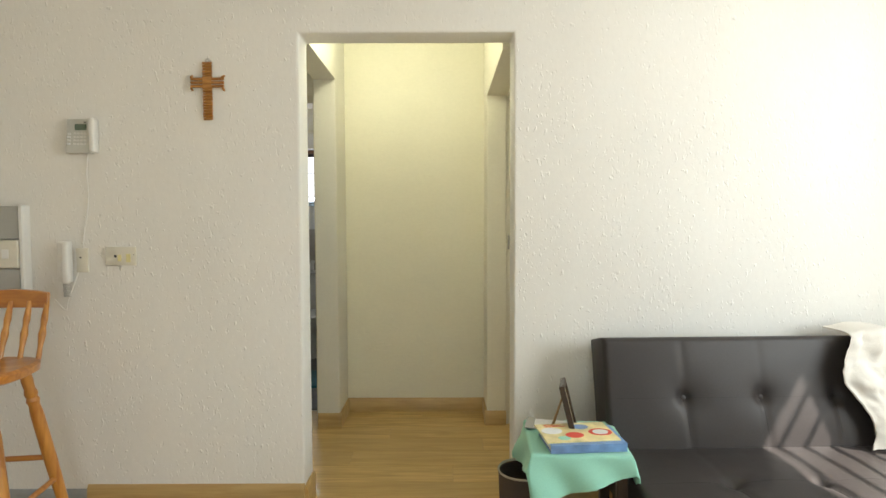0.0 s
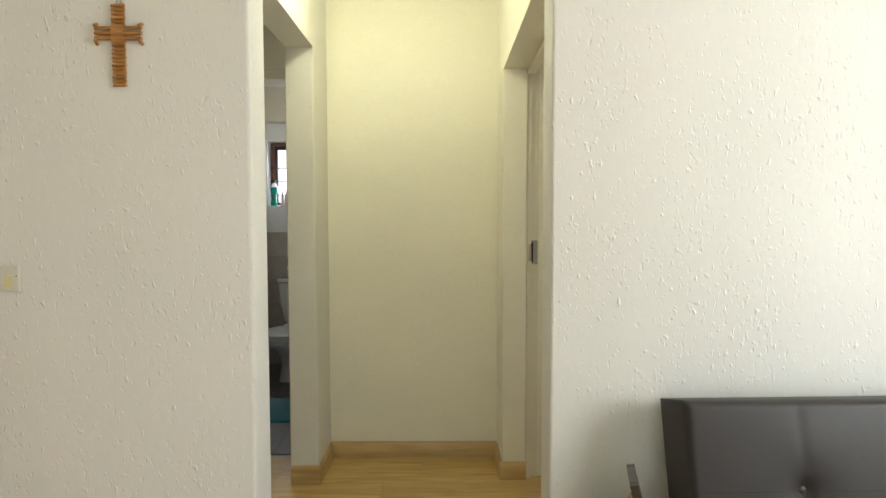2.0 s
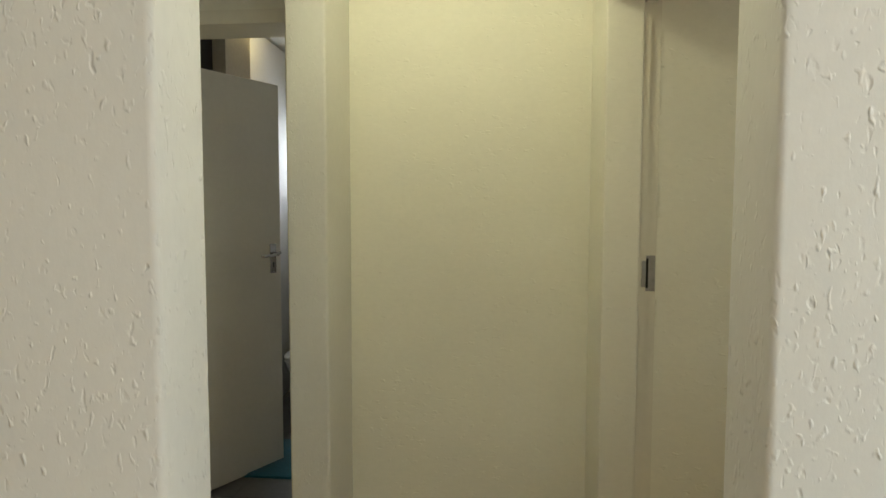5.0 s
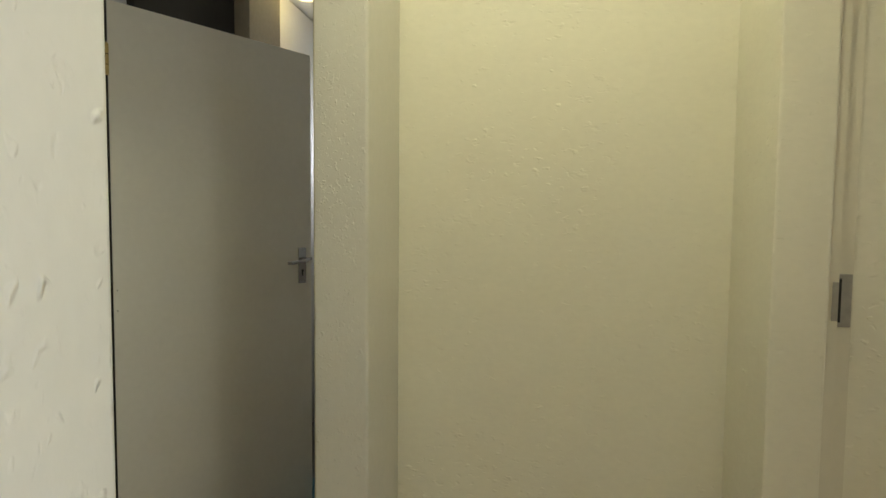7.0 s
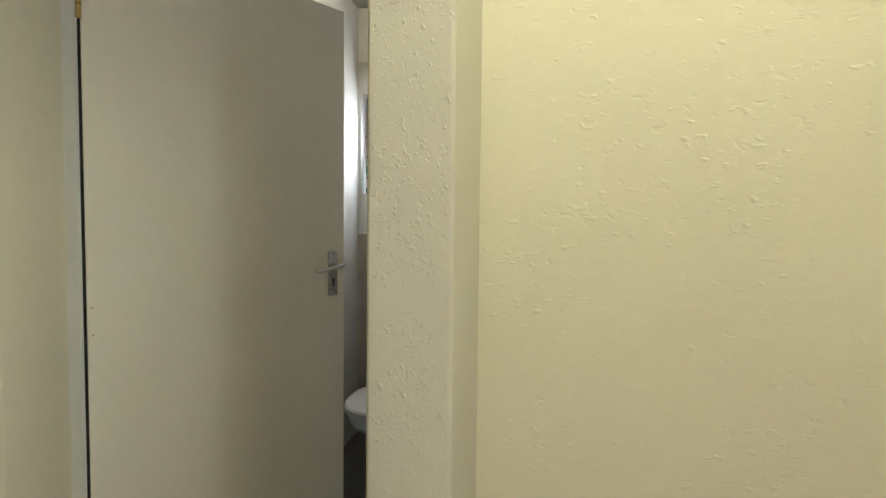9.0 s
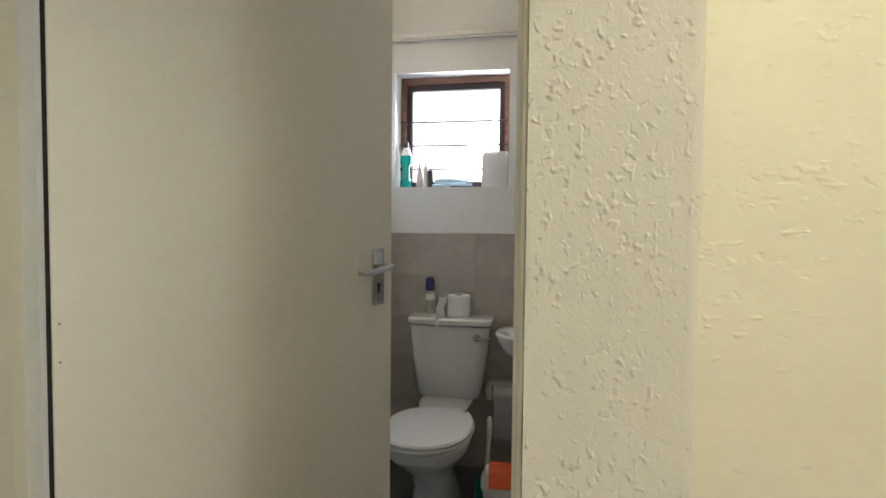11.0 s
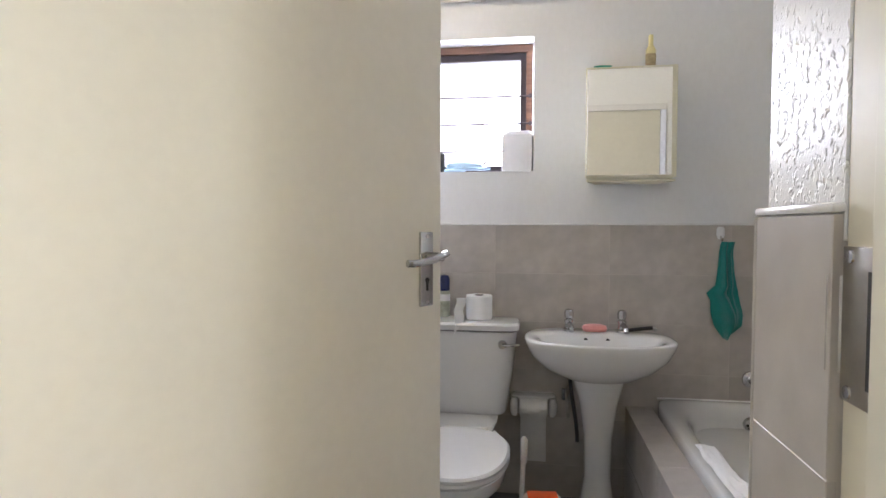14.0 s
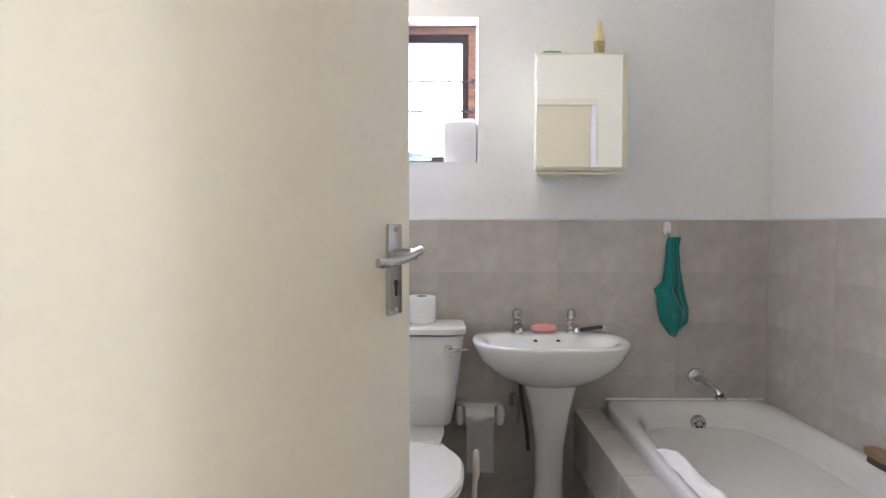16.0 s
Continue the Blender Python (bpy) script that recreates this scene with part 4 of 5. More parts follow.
# hook and hanging cloth
def hanging_cloth(name, label, x, y, ztop, material, length):
    """a cloth hung by one corner: gathered neck, a side flap, one long lapped fold and a lower point"""
    t = thing(name, label, "cloth", pose(x, y, ztop))
    v_at = (0.0, 0.10, 0.30, 0.45, 0.53, 0.60, 0.75, 0.87, 1.0)
    left = (-0.012, -0.020, -0.026, -0.034, -0.068, -0.054, -0.050, -0.036, 0.002)
    right = (0.042, 0.034, 0.040, 0.052, 0.058, 0.064, 0.076, 0.074, 0.010)
    bm = B()
    nu, nv = 46, 60
    grid = []
    for j in range(nv + 1):
        v = j / nv
        a, b = float(np.interp(v, v_at, left)), float(np.interp(v, v_at, right))
        rowv = []
        for i in range(nu + 1):
            u = i / nu
            lap = 0.34 + 0.20 * v
            fold = 0.020 * math.exp(-((u - lap) / 0.16) ** 2) + 0.010 * math.exp(-((u - 0.80 + 0.15 * v) / 0.09) ** 2)
            fold -= 0.008 * math.exp(-((u - lap - 0.20) / 0.05) ** 2)
            cup = 0.016 * math.exp(-(((u - 0.62) / 0.35) ** 2 + ((v - 0.74) / 0.09) ** 2))
            soft = 0.004 * noise.noise((u * 4, v * 9, 2.0)) + 0.002 * noise.noise((u * 11, v * 21, 5.0))
            rowv.append(bm.verts.new((a + (b - a) * u + 0.002 * noise.noise((v * 12, u, 8.0)), -0.010 - (fold + cup) * 1.7 * min(1.0, 0.35 + v) - soft, -v * length)))
        grid.append(rowv)
    rear = [[bm.verts.new((p.co.x, min(p.co.y + 0.006, -0.001), p.co.z)) for p in g] for g in grid]
    for g in (grid, rear):
        for p, q in zip(g, g[1:]):
            for i in range(nu):
                bm.faces.new((p[i], p[i + 1], q[i + 1], q[i]))
    for a, b in ((grid[0], rear[0]), (grid[-1], rear[-1]), ([g[0] for g in grid], [g[0] for g in rear]), ([g[-1] for g in grid], [g[-1] for g in rear])):
        for i in range(len(a) - 1):
            bm.faces.new((a[i], a[i + 1], b[i + 1], b[i]))
    part("cloth", bm, material, t, sharp=70)
    return t


t = thing("wall_hook", "white plastic hook on the tiled wall", "hook", pose(-0.097, YW - 0.0092, 1.19))
part("pad", loft(B(), [(0, 0, -0.028, 0.010, 0.004, 0.0, 3), (0, 0, -0.010, 0.017, 0.005, 0.0, 3), (0, 0, 0.016, 0.017, 0.005, 0.0, 3), (0, 0, 0.026, 0.009, 0.004, 0.0, 3)], 24), M_TRIM, t)
part("prong", tube(B(), smooth_line([(0, -0.004, -0.014), (0, -0.014, -0.030), (0, -0.024, -0.034), (0, -0.028, -0.022)]), 0.0035), M_CHROME, t)
hanging_cloth("towel", "teal towelling cloth hanging from a wall hook", -0.084, YW - 0.012, 1.152, M_TEAL, 0.412)

# bath with its tiled ledge
LX0, LX1, RIM = -0.478, -0.366, 0.470
bm = box(B(), LX0 + 0.008, LX1, 1.62, YW - 0.009, 0, 0.420)
surround = setting("bath_surround", bm, M_GROUT, "grey tiled ledge beside the bath", "ledge")
s = 1.64
while s < YW - 0.03:
    w = min(0.40, YW - 0.012 - s)
    for hi, lo in ((0.425, 0.2155), (0.2125, 0.0)):
        piece("tile", w - GAP, hi - lo - GAP, 0.008, pose(LX0 + 0.0085, s + w / 2, (hi + lo) / 2, 0, 0, -90), M_TILE, surround)
    piece("tile", LX1 - LX0 - 0.002, w - GAP, 0.008, Matrix.Translation(((LX0 + LX1) / 2, s + w / 2, 0.4198)) @ pose(0, 0, 0, -90, 0, 0), M_TILE, surround)
    s += 0.40
t = thing("bathtub", "white built-in bathtub beside a tiled ledge", "bathtub", pose(-0.018, 2.60, 0))
tub = loft(B(), [(0, 0, 0.38, 0.345, 0.878, 0.882, 14), (0, 0, 0.443, 0.347, 0.879, 0.882, 14), (0, 0, RIM - 0.003, 0.345, 0.877, 0.880, 14), (0, 0, RIM, 0.340, 0.872, 0.875, 13),
                 (0.003, 0, RIM - 0.001, 0.312, 0.838, 0.842, 7), (0.005, 0, RIM - 0.006, 0.298, 0.822, 0.828, 5.5), (0.005, 0, RIM - 0.020, 0.285, 0.806, 0.814, 4.8), (0.005, 0, RIM - 0.055, 0.275, 0.790, 0.803, 4.4),
                 (0.005, 0, 0.30, 0.262, 0.760, 0.790, 3.9), (0.005, 0, 0.20, 0.243, 0.71, 0.765, 3.6), (0.005, 0.01, 0.13, 0.212, 0.64, 0.715, 3.2), (0.005, 0.03, 0.098, 0.165, 0.55, 0.62, 2.9),
                 (0.005, 0.05, 0.088, 0.10, 0.40, 0.48, 2.6)], 96)
part("tub", tub, M_CERAMIC, t, sharp=85)
part("sealant", box(B(), -0.328, 0.335, 0.872, 0.8825, RIM - 0.004, RIM + 0.004, 0.002), M_TRIM, t)
ov = part("overflow_plate", rod(B(), (0.026, 0.7990, 0.402), (0.026, 0.782, 0.400), 0.031, 0.029, 24), M_CHROME, t, "round chrome overflow grate")
for k in range(6):
    a = math.pi * k / 3
    part("hole", rod(B(), (0.026 + 0.016 * math.cos(a), 0.7825, 0.400 + 0.016 * math.sin(a)), (0.026 + 0.016 * math.cos(a), 0.7805, 0.400 + 0.016 * math.sin(a)), 0.0055, seg=10), M_SHADOWGAP, ov)
t = thing("bath_spout", "chrome bath spout on the tiled wall", "spout", pose(0.035, YW - 0.0092, 0.566))
part("flange", lathe(B(), [(0.036, 0.0), (0.034, 0.008), (0.020, 0.016), (0.016, 0.022)], 28, pose(0, 0, 0, 90)), M_CHROME, t)
part("pipe", tube(B(), smooth_line([(0, -0.018, 0), (0.012, -0.06, -0.006), (0.030, -0.12, -0.026), (0.036, -0.145, -0.040)]), 0.014, 14), M_CHROME, t)
part("lip", box(B(), 0.016, 0.056, -0.160, -0.128, -0.060, -0.042, 0.004, 2), M_CHROME, t)


def draped(name, label, x, y, z, wx, wy, drop, material, seed):
    """a crumpled cloth lying over the tub's rim"""
    t = thing(name, label, "towel", pose(x, y, z))
    bm = B()
    nu, nv = 30, 36
    rg = random.Random(seed)
    off = rg.random() * 10
    grid = []
    for j in range(nv + 1):
        v = j / nv
        rowv = []
        for i in range(nu + 1):
            u = i / nu
            px = u * wx
            bump = 0.012 * noise.noise((u * 4 + off, v * 6, 0.3)) + 0.006 * noise.noise((u * 11, v * 13 + off, 1.3)) + 0.016
            edge = min(u, 1 - u, v, 1 - v)
            fall = -drop * max(0.0, u - 0.42) ** 1.3 * 1.9
            rowv.append(bm.verts.new((px + 0.010 * noise.noise((v * 5, off, 0)), v * wy + 0.012 * noise.noise((u * 5, off, 2)), max(bump, 0.006) * min(1, edge * 12 + 0.25) + fall)))
        grid.append(rowv)
    for p, q in zip(grid, grid[1:]):
        for i in range(nu):
            bm.faces.new((p[i], p[i + 1], q[i + 1], q[i]))
    bmesh.ops.recalc_face_normals(bm, faces=bm.faces)
    bmesh.ops.solidify(bm, geom=bm.faces[:], thickness=0.005)
    part("cloth", bm, material, t, sharp=80)


draped("bath_mat", "white towelling mat draped over the bath rim", -0.345, 2.42, RIM + 0.004, 0.115, 0.50, 0.12, M_PAPER, 4)
t = thing("bath_brush", "brown wooden brush on the bath rim", "brush", pose(0.303, 2.80, RIM + 0.001))
part("back", loft(B(), [(0, 0, 0.022, 0.028, 0.07, 0.07, 2.6), (0, 0, 0.036, 0.030, 0.075, 0.075, 2.6), (0, 0, 0.044, 0.022, 0.06, 0.06, 2.6)], 28), M_WALNUT, t)
part("bristles", loft(B(), [(0, 0, 0.0, 0.024, 0.062, 0.062, 2.6), (0, 0, 0.0215, 0.022, 0.058, 0.058, 2.6)], 28), M_BASKET, t)


def paper_roll(name, label, m, r=0.057, h=0.104):
    t = thing(name, label, "toilet paper", m)
    part("roll", lathe(B(), [(0.020, 0.001), (r - 0.003, 0.0), (r, 0.004), (r, h - 0.004), (r - 0.003, h), (0.020, h - 0.001)], 36), M_PAPER, t)
    part("core", lathe(B(), [(0.0195, h - 0.012), (0.0195, h + 0.0006)], 20), M_DARKBOX, t)
    return t


t = paper_roll("toilet_roll", "white toilet roll standing on the cistern with a loose end", pose(-1.115, 3.385, 0.8125))
bm = B()
grid = [[bm.verts.new((-0.058 - 0.038 * u + 0.004 * math.sin(9 * v), -0.02 - 0.085 * v - 0.02 * u, 0.093 - 0.093 * v - 0.05 * max(0, v - 0.8) * 5 * u)) for u in (0, 0.5, 1)] for v in [k / 12 for k in range(13)]]
for p, q in zip(grid, grid[1:]):
    for i in range(2):
        bm.faces.new((p[i], p[i + 1], q[i + 1], q[i]))
bmesh.ops.solidify(bm, geom=bm.faces[:], thickness=0.001)
part("loose_sheet", bm, M_PAPER, t)
t = thing("air_freshener", "aerosol can with a dark blue cap on the cistern", "spray can", pose(-1.275, 3.43, 0.8125))
part("can", lathe(B(), [(0.024, 0), (0.025, 0.004), (0.025, 0.105), (0.021, 0.115)], 24), M_CAN, t)
part("cap", lathe(B(), [(0.0215, 0.1155), (0.0235, 0.118), (0.0235, 0.165), (0.018, 0.182), (0.008, 0.186)], 24), M_BLUE, t, "dark blue cap")
part("band", lathe(B(), [(0.0254, 0.070), (0.0254, 0.100)], 24), M_WHITEPRINT, t)

# roll holder on the wall with hanging paper
t = thing("roll_holder", "white ceramic paper holder with a hanging sheet", "paper holder", pose(-0.878, YW - 0.0092, 0.418))
part("back_plate", loft(B(), [(0, 0, -0.045, 0.080, 0.012, 0.0, 4), (0, 0, -0.034, 0.098, 0.020, 0.0, 4), (0, 0, 0.030, 0.104, 0.022, 0.0, 4), (0, 0, 0.050, 0.094, 0.016, 0.0, 4), (0, 0, 0.056, 0.080, 0.010, 0.0, 4)], 36), M_CERAMIC, t)
part("hood", loft(B(), [(0, -0.010, 0.038, 0.100, 0.050, 0.010, 3.4), (0, -0.010, 0.048, 0.098, 0.046, 0.010, 3.4), (0, -0.010, 0.054, 0.086, 0.034, 0.010, 3.4)], 36), M_CERAMIC, t)
for sx in (-1, 1):
    part("arm", loft(B(), [(sx * 0.082, -0.045, -0.036, 0.013, 0.026, 0.040, 3), (sx * 0.084, -0.045, -0.020, 0.019, 0.036, 0.042, 3), (sx * 0.085, -0.045, 0.020, 0.020, 0.040, 0.042, 3), (sx * 0.083, -0.045, 0.044, 0.014, 0.030, 0.040, 3)], 22), M_CERAMIC, t)
part("roll", rod(B(), (-0.058, -0.055, 0.0), (0.058, -0.055, 0.0), 0.040, seg=28), M_PAPER, t)
bm = B()
grid = [[bm.verts.new((-0.055 + 0.11 * u / 4, -0.096 + 0.006 * math.sin(v * 5) + 0.002 * math.sin(u), 0.004 - v * 0.225)) for u in range(5)] for v in [k / 14 for k in range(15)]]
for p, q in zip(grid, grid[1:]):
    for i in range(4):
        bm.faces.new((p[i], p[i + 1], q[i + 1], q[i]))
bmesh.ops.solidify(bm, geom=bm.faces[:], thickness=0.0012)
part("sheet", bm, M_PAPER, t)

t = thing("toilet_brush", "white toilet brush in a teal holder on the floor", "toilet brush", pose(-0.925, 3.06, 0))
part("holder", lathe(B(), [(0.055, 0), (0.058, 0.01), (0.050, 0.12), (0.052, 0.125), (0.046, 0.125), (0.044, 0.02)], 24), M_TEALPL, t)
part("stick", tube(B(), smooth_line([(0, 0, 0.02), (0.004, 0, 0.20), (0.012, 0, 0.385)]), 0.009), M_WHITEPL, t)
part("grip", lathe(B(), [(0.010, 0.0), (0.013, 0.03), (0.012, 0.09), (0.005, 0.10)], 14, pose(0.0125, 0, 0.32)), M_WHITEPL, t)
t = thing("swing_bin", "small white bin with an orange swing lid", "bin", pose(-0.845, 2.93, 0, 0, 0, 6))
part("body", loft(B(), [(0, 0, 0, 0.065, 0.065, 0.065, 4), (0, 0, 0.18, 0.080, 0.078, 0.078, 4)], 32), M_WHITEPL, t)
part("rim", loft(B(), [(0, 0, 0.1805, 0.086, 0.084, 0.084, 4), (0, 0, 0.200, 0.086, 0.084, 0.084, 4), (0, 0, 0.245, 0.066, 0.055, 0.055, 4), (0, 0, 0.248, 0.050, 0.045, 0.045, 4)], 32), M_WHITEPL, t)
part("swing_lid", prism(B(), [(-0.087, 0.198), (-0.062, 0.246), (-0.040, 0.258), (0.040, 0.258), (0.06, 0.246), (0.06, 0.24), (-0.05, 0.24), (-0.078, 0.198)], 'x', -0.052, 0.052), M_ORANGE, t, "orange swing lid")

t = thing("bath_rug", "blue pile bath mat on the bathroom floor", "mat", pose(-1.02, 2.16, 0.0005))
part("mat_top", loft(B(), [(0, 0, 0, 0.36, 0.24, 0.24, 8), (0, 0, 0.012, 0.36, 0.24, 0.24, 8), (0, 0, 0.018, 0.345, 0.225, 0.225, 8)], 64), M_MAT, t)

# curtain track over the window
t = thing("curtain_track", "white curtain track over the bathroom window", "curtain track", pose(-1.11, YW, 2.235))
part("track", box(B(), -0.385, 0.385, -0.040, -0.012, -0.011, 0.011, 0.003), M_WHITEPL, t)
for x in (-0.34, 0.0, 0.34):
    part("bracket", box(B(), x - 0.012, x + 0.012, -0.0118, 0.0, -0.016, 0.014, 0.002), M_GREYPL, t)
part("gliders", box(B(), -0.38, 0.36, -0.033, -0.020, -0.020, -0.0115, 0.002), M_WHITEPL, t)

# things on the window sill
SY, SZ = YW + 0.045, WZ0 + 0.001
t = thing("mouthwash_bottle", "turquoise bottle with white top and dark cap on the sill", "bottle", pose(-1.437, SY, SZ))
part("body", loft(B(), [(0, 0, 0, 0.030, 0.020, 0.020, 3), (0, 0, 0.035, 0.032, 0.021, 0.021, 3), (0, 0, 0.045, 0.020, 0.016, 0.016, 3), (0, 0, 0.11, 0.019, 0.015, 0.015, 3), (0, 0, 0.125, 0.031, 0.020, 0.020, 3), (0, 0, 0.17, 0.030, 0.02, 0.02, 3)], 28), M_BOTTLE_TEAL, t)
part("shoulder", loft(B(), [(0, 0, 0.1705, 0.030, 0.02, 0.02, 3), (0, 0, 0.20, 0.020, 0.016, 0.016, 2.5), (0, 0, 0.212, 0.012, 0.012, 0.012, 2)], 28), M_WHITEPL, t)
part("cap", lathe(B(), [(0.014, 0.2125), (0.014, 0.238), (0.012, 0.242)], 18), M_BLACK, t)
t = thing("cream_tube", "pale mauve tube standing on the sill", "tube", pose(-1.362, SY, SZ))
part("body", loft(B(), [(0, 0, 0.022, 0.018, 0.014, 0.014, 2.5), (0, 0, 0.06, 0.016, 0.010, 0.010, 2.5), (0, 0, 0.135, 0.004, 0.012, 0.012, 3)], 20), M_TUBE, t)
part("cap", lathe(B(), [(0.020, 0), (0.020, 0.0215)], 18), M_TUBE, t)
t = thing("spray_bottle", "pale bottle with pointed nozzle on the sill", "bottle", pose(-1.330, SY + 0.01, SZ))
part("body", lathe(B(), [(0.015, 0), (0.016, 0.10), (0.010, 0.115)], 18), M_WHITEPL, t)
part("nozzle", lathe(B(), [(0.006, 0.1155), (0.005, 0.14), (0.002, 0.150)], 12), M_WHITEPL, t)
t = thing("dark_bottle", "small dark bottle on the sill", "bottle", pose(-1.302, SY - 0.005, SZ))
part("body", lathe(B(), [(0.013, 0), (0.014, 0.06), (0.014, 0.088), (0.010, 0.092)], 18), M_BLACK, t)
t = thing("folded_cloth", "light blue and white cloth crumpled on the sill", "cloth", pose(-1.19, SY, SZ))
bm = B()
for k, (cx, w, h) in enumerate(((-0.055, 0.05, 0.030), (0.02, 0.09, 0.022), (-0.01, 0.085, 0.034))):
    loft(bm, [(cx, 0.006 * k, 0.012 * k, w, 0.03, 0.03, 2.4), (cx, 0.006 * k, 0.012 * k + h * 0.4, w * 1.02, 0.032, 0.032, 2.4), (cx - 0.01, 0, 0.012 * k + h * 0.6, w * 0.7, 0.02, 0.02, 2.2)], 26)
part("bundle", bm, M_BLUECLOTH, t)
t = thing("tissue_box", "plain white card box on the window sill", "box", pose(-0.955, SY + 0.005, SZ, 0, 0, -6))
part("body", box(B(), -0.068, 0.068, -0.04, 0.04, 0, 0.165, 0.004, 2), M_CARD, t)
part("lid", loft(B(), [(0, 0, 0.1655, 0.068, 0.04, 0.04, 8), (0, 0, 0.182, 0.060, 0.034, 0.034, 5)], 32), M_CARD, t)


# ---- living room ----
def cross():
    t = thing("wall_cross", "wooden cross of golden split sticks on the wall", "cross", pose(-0.858, -0.001, 1.853))
    part("spine", box(B(), -0.014, 0.014, -0.006, 0, -0.122, 0.122, 0.002), M_CROSS, t)
    for k in range(21):
        z = -0.119 + k * 0.0118
        if abs(z - 0.035) > 0.022:
            part("stick", rod(B(), (-0.0185 - 0.001 * (k % 3), -0.009, z), (0.0185 + 0.001 * (k % 2), -0.009, z + 0.001), 0.0052, seg=8), M_CROSS, t)
    for z in (0.020, 0.035, 0.050):
        arm = part("arm_stick", rod(B(), (-0.070, -0.011, z), (0.070, -0.011, z), 0.0062, seg=8), M_CROSS, t)
    for x in (-0.066, 0.066):
        for z in (0.014, 0.055):
            part("end_peg", rod(B(), (x, -0.020, z), (x * 1.04, -0.002, z + (0.01 if z > 0.03 else -0.01)), 0.005, seg=8), M_CROSS, t)
    part("binding", box(B(), -0.019, 0.019, -0.019, -0.0175, 0.012, 0.058, 0.001), M_CROSS, t)
    part("loop", tube(B(), smooth_line([(-0.008, -0.004, 0.121), (-0.005, -0.004, 0.134), (0.004, -0.004, 0.136), (0.008, -0.004, 0.121)]), 0.0018, 6), M_STEEL, t)


cross()


def telephone():
    t = thing("wall_telephone", "grey push-button telephone mounted on the wall", "telephone", pose(-1.395, -0.001, 1.66, 0, 0, 0))
    body = part("body", soften(prism(B(), [(-0.038, -0.072), (0.0, -0.072), (0.0, 0.074), (-0.020, 0.074)], 'x', -0.062, 0.040), lambda c: c.y < -0.001, 0.004, 3), M_PALEGREY, t)
    part("handset", box(B(), 0.041, 0.064, -0.046, -0.004, -0.070, 0.076, 0.008, 3), M_WHITEPL, t, "white handset")
    face = lambda z: -0.020 - (0.074 - z) / 0.146 * 0.018
    part("display", box(B(), -0.026, 0.022, face(0.042) - 0.004, face(0.042) + 0.004, 0.026, 0.052, 0.001), M_LCD, t, "grey-green display")
    for i in range(4):
        for j in range(4):
            z = 0.012 - j * 0.015
            part("key", box(B(), -0.028 + i * 0.014, -0.018 + i * 0.014, face(z) - 0.004, face(z) + 0.002, z - 0.004, z + 0.004, 0.001), M_WHITEPL, t)
    for j in range(4):
        z = 0.010 - j * 0.014
        part("side_key", box(B(), -0.056, -0.042, face(z) - 0.0035, face(z) + 0.002, z - 0.004, z + 0.004, 0.001), M_TRIM, t)
    part("indicator", box(B(), 0.012, 0.020, face(0.06) - 0.003, face(0.06) + 0.003, 0.058, 0.062), M_BLACK, t)
    part("cord", tube(B(), smooth_line([(0.012, -0.006, -0.072), (0.006, -0.006, -0.16), (0.010, -0.006, -0.25), (0.0, -0.006, -0.34), (-0.016, -0.006, -0.43), (-0.020, -0.008, -0.50), (-0.050, -0.008, -0.60),
                                        (-0.090, -0.008, -0.70), (-0.10, -0.008, -0.745), (-0.115, -0.008, -0.74), (-0.15, -0.008, -0.70)]), 0.0022, 6), M_WHITEPL, t, "thin white telephone cord")


telephone()
t = thing("intercom_handset", "white door intercom handset on the wall", "intercom", pose(-1.482, -0.001, 1.12))
part("base", box(B(), -0.034, 0.020, -0.030, 0, -0.085, 0.092, 0.008, 3), M_WHITEPL, t)
part("handset", box(B(), 0.0, 0.030, -0.058, -0.0305, -0.088, 0.092, 0.010, 3), M_WHITEPL, t)
coil = [(0.004 + 0.0125 * math.cos(k * 0.8) + 0.00004 * k, -0.03 + 0.0125 * math.sin(k * 0.8), -0.086 - k * 0.00075) for k in range(82)]
part("coiled_cord", tube(B(), coil, 0.0019, 6), M_GREYPL, t, "grey coiled cord")


def socket(x, z, w, h, label, holes):
    t = thing("wall_socket", label, "socket", pose(x, -0.001, z))
    plate = part("plate", box(B(), -w / 2, w / 2, -0.012, 0, -h / 2, h / 2, 0.002, 2), M_IVORY, t)
    for hx, hz, r in holes:
        part("hole", rod(B(), (hx, -0.0125, hz), (hx, -0.0115, hz), r, seg=12), M_SHADOWGAP, plate)
    return t


t = socket(-1.251, 1.147, 0.128, 0.080, "ivory wall socket with worn gold stickers", [(-0.022, 0.0, 0.006), (0.058, 0.008, 0.002)])
part("sticker", box(B(), -0.012, 0.004, -0.0128, -0.0122, -0.022, 0.006), M_BOTTLE_CREAM, t, "worn gold sticker")
part("sticker", box(B(), 0.024, 0.044, -0.0128, -0.0122, -0.026, 0.010), M_BOTTLE_CREAM, t, "worn gold sticker")
socket(-1.418, 1.13, 0.050, 0.105, "small ivory telephone socket", [(-0.006, 0.012, 0.004)])
t = thing("power_panel", "grey power panel with plug sockets on the wall", "socket panel", pose(-1.79, -0.001, 1.16))
part("upper_panel", box(B(), -0.14, 0.128, -0.045, 0, 0.063, 0.205, 0.004), M_GREYPL, t)
part("side_cover", box(B(), 0.1285, 0.148, -0.050, 0, -0.21, 0.210, 0.004), M_WHITEPL, t)
part("socket_plate", box(B(), -0.12, 0.127, -0.055, 0, -0.060, 0.060, 0.004), M_IVORY, t)
part("lower_panel", box(B(), -0.14, 0.128, -0.045, 0, -0.20, -0.063, 0.004), M_GREYPL, t)
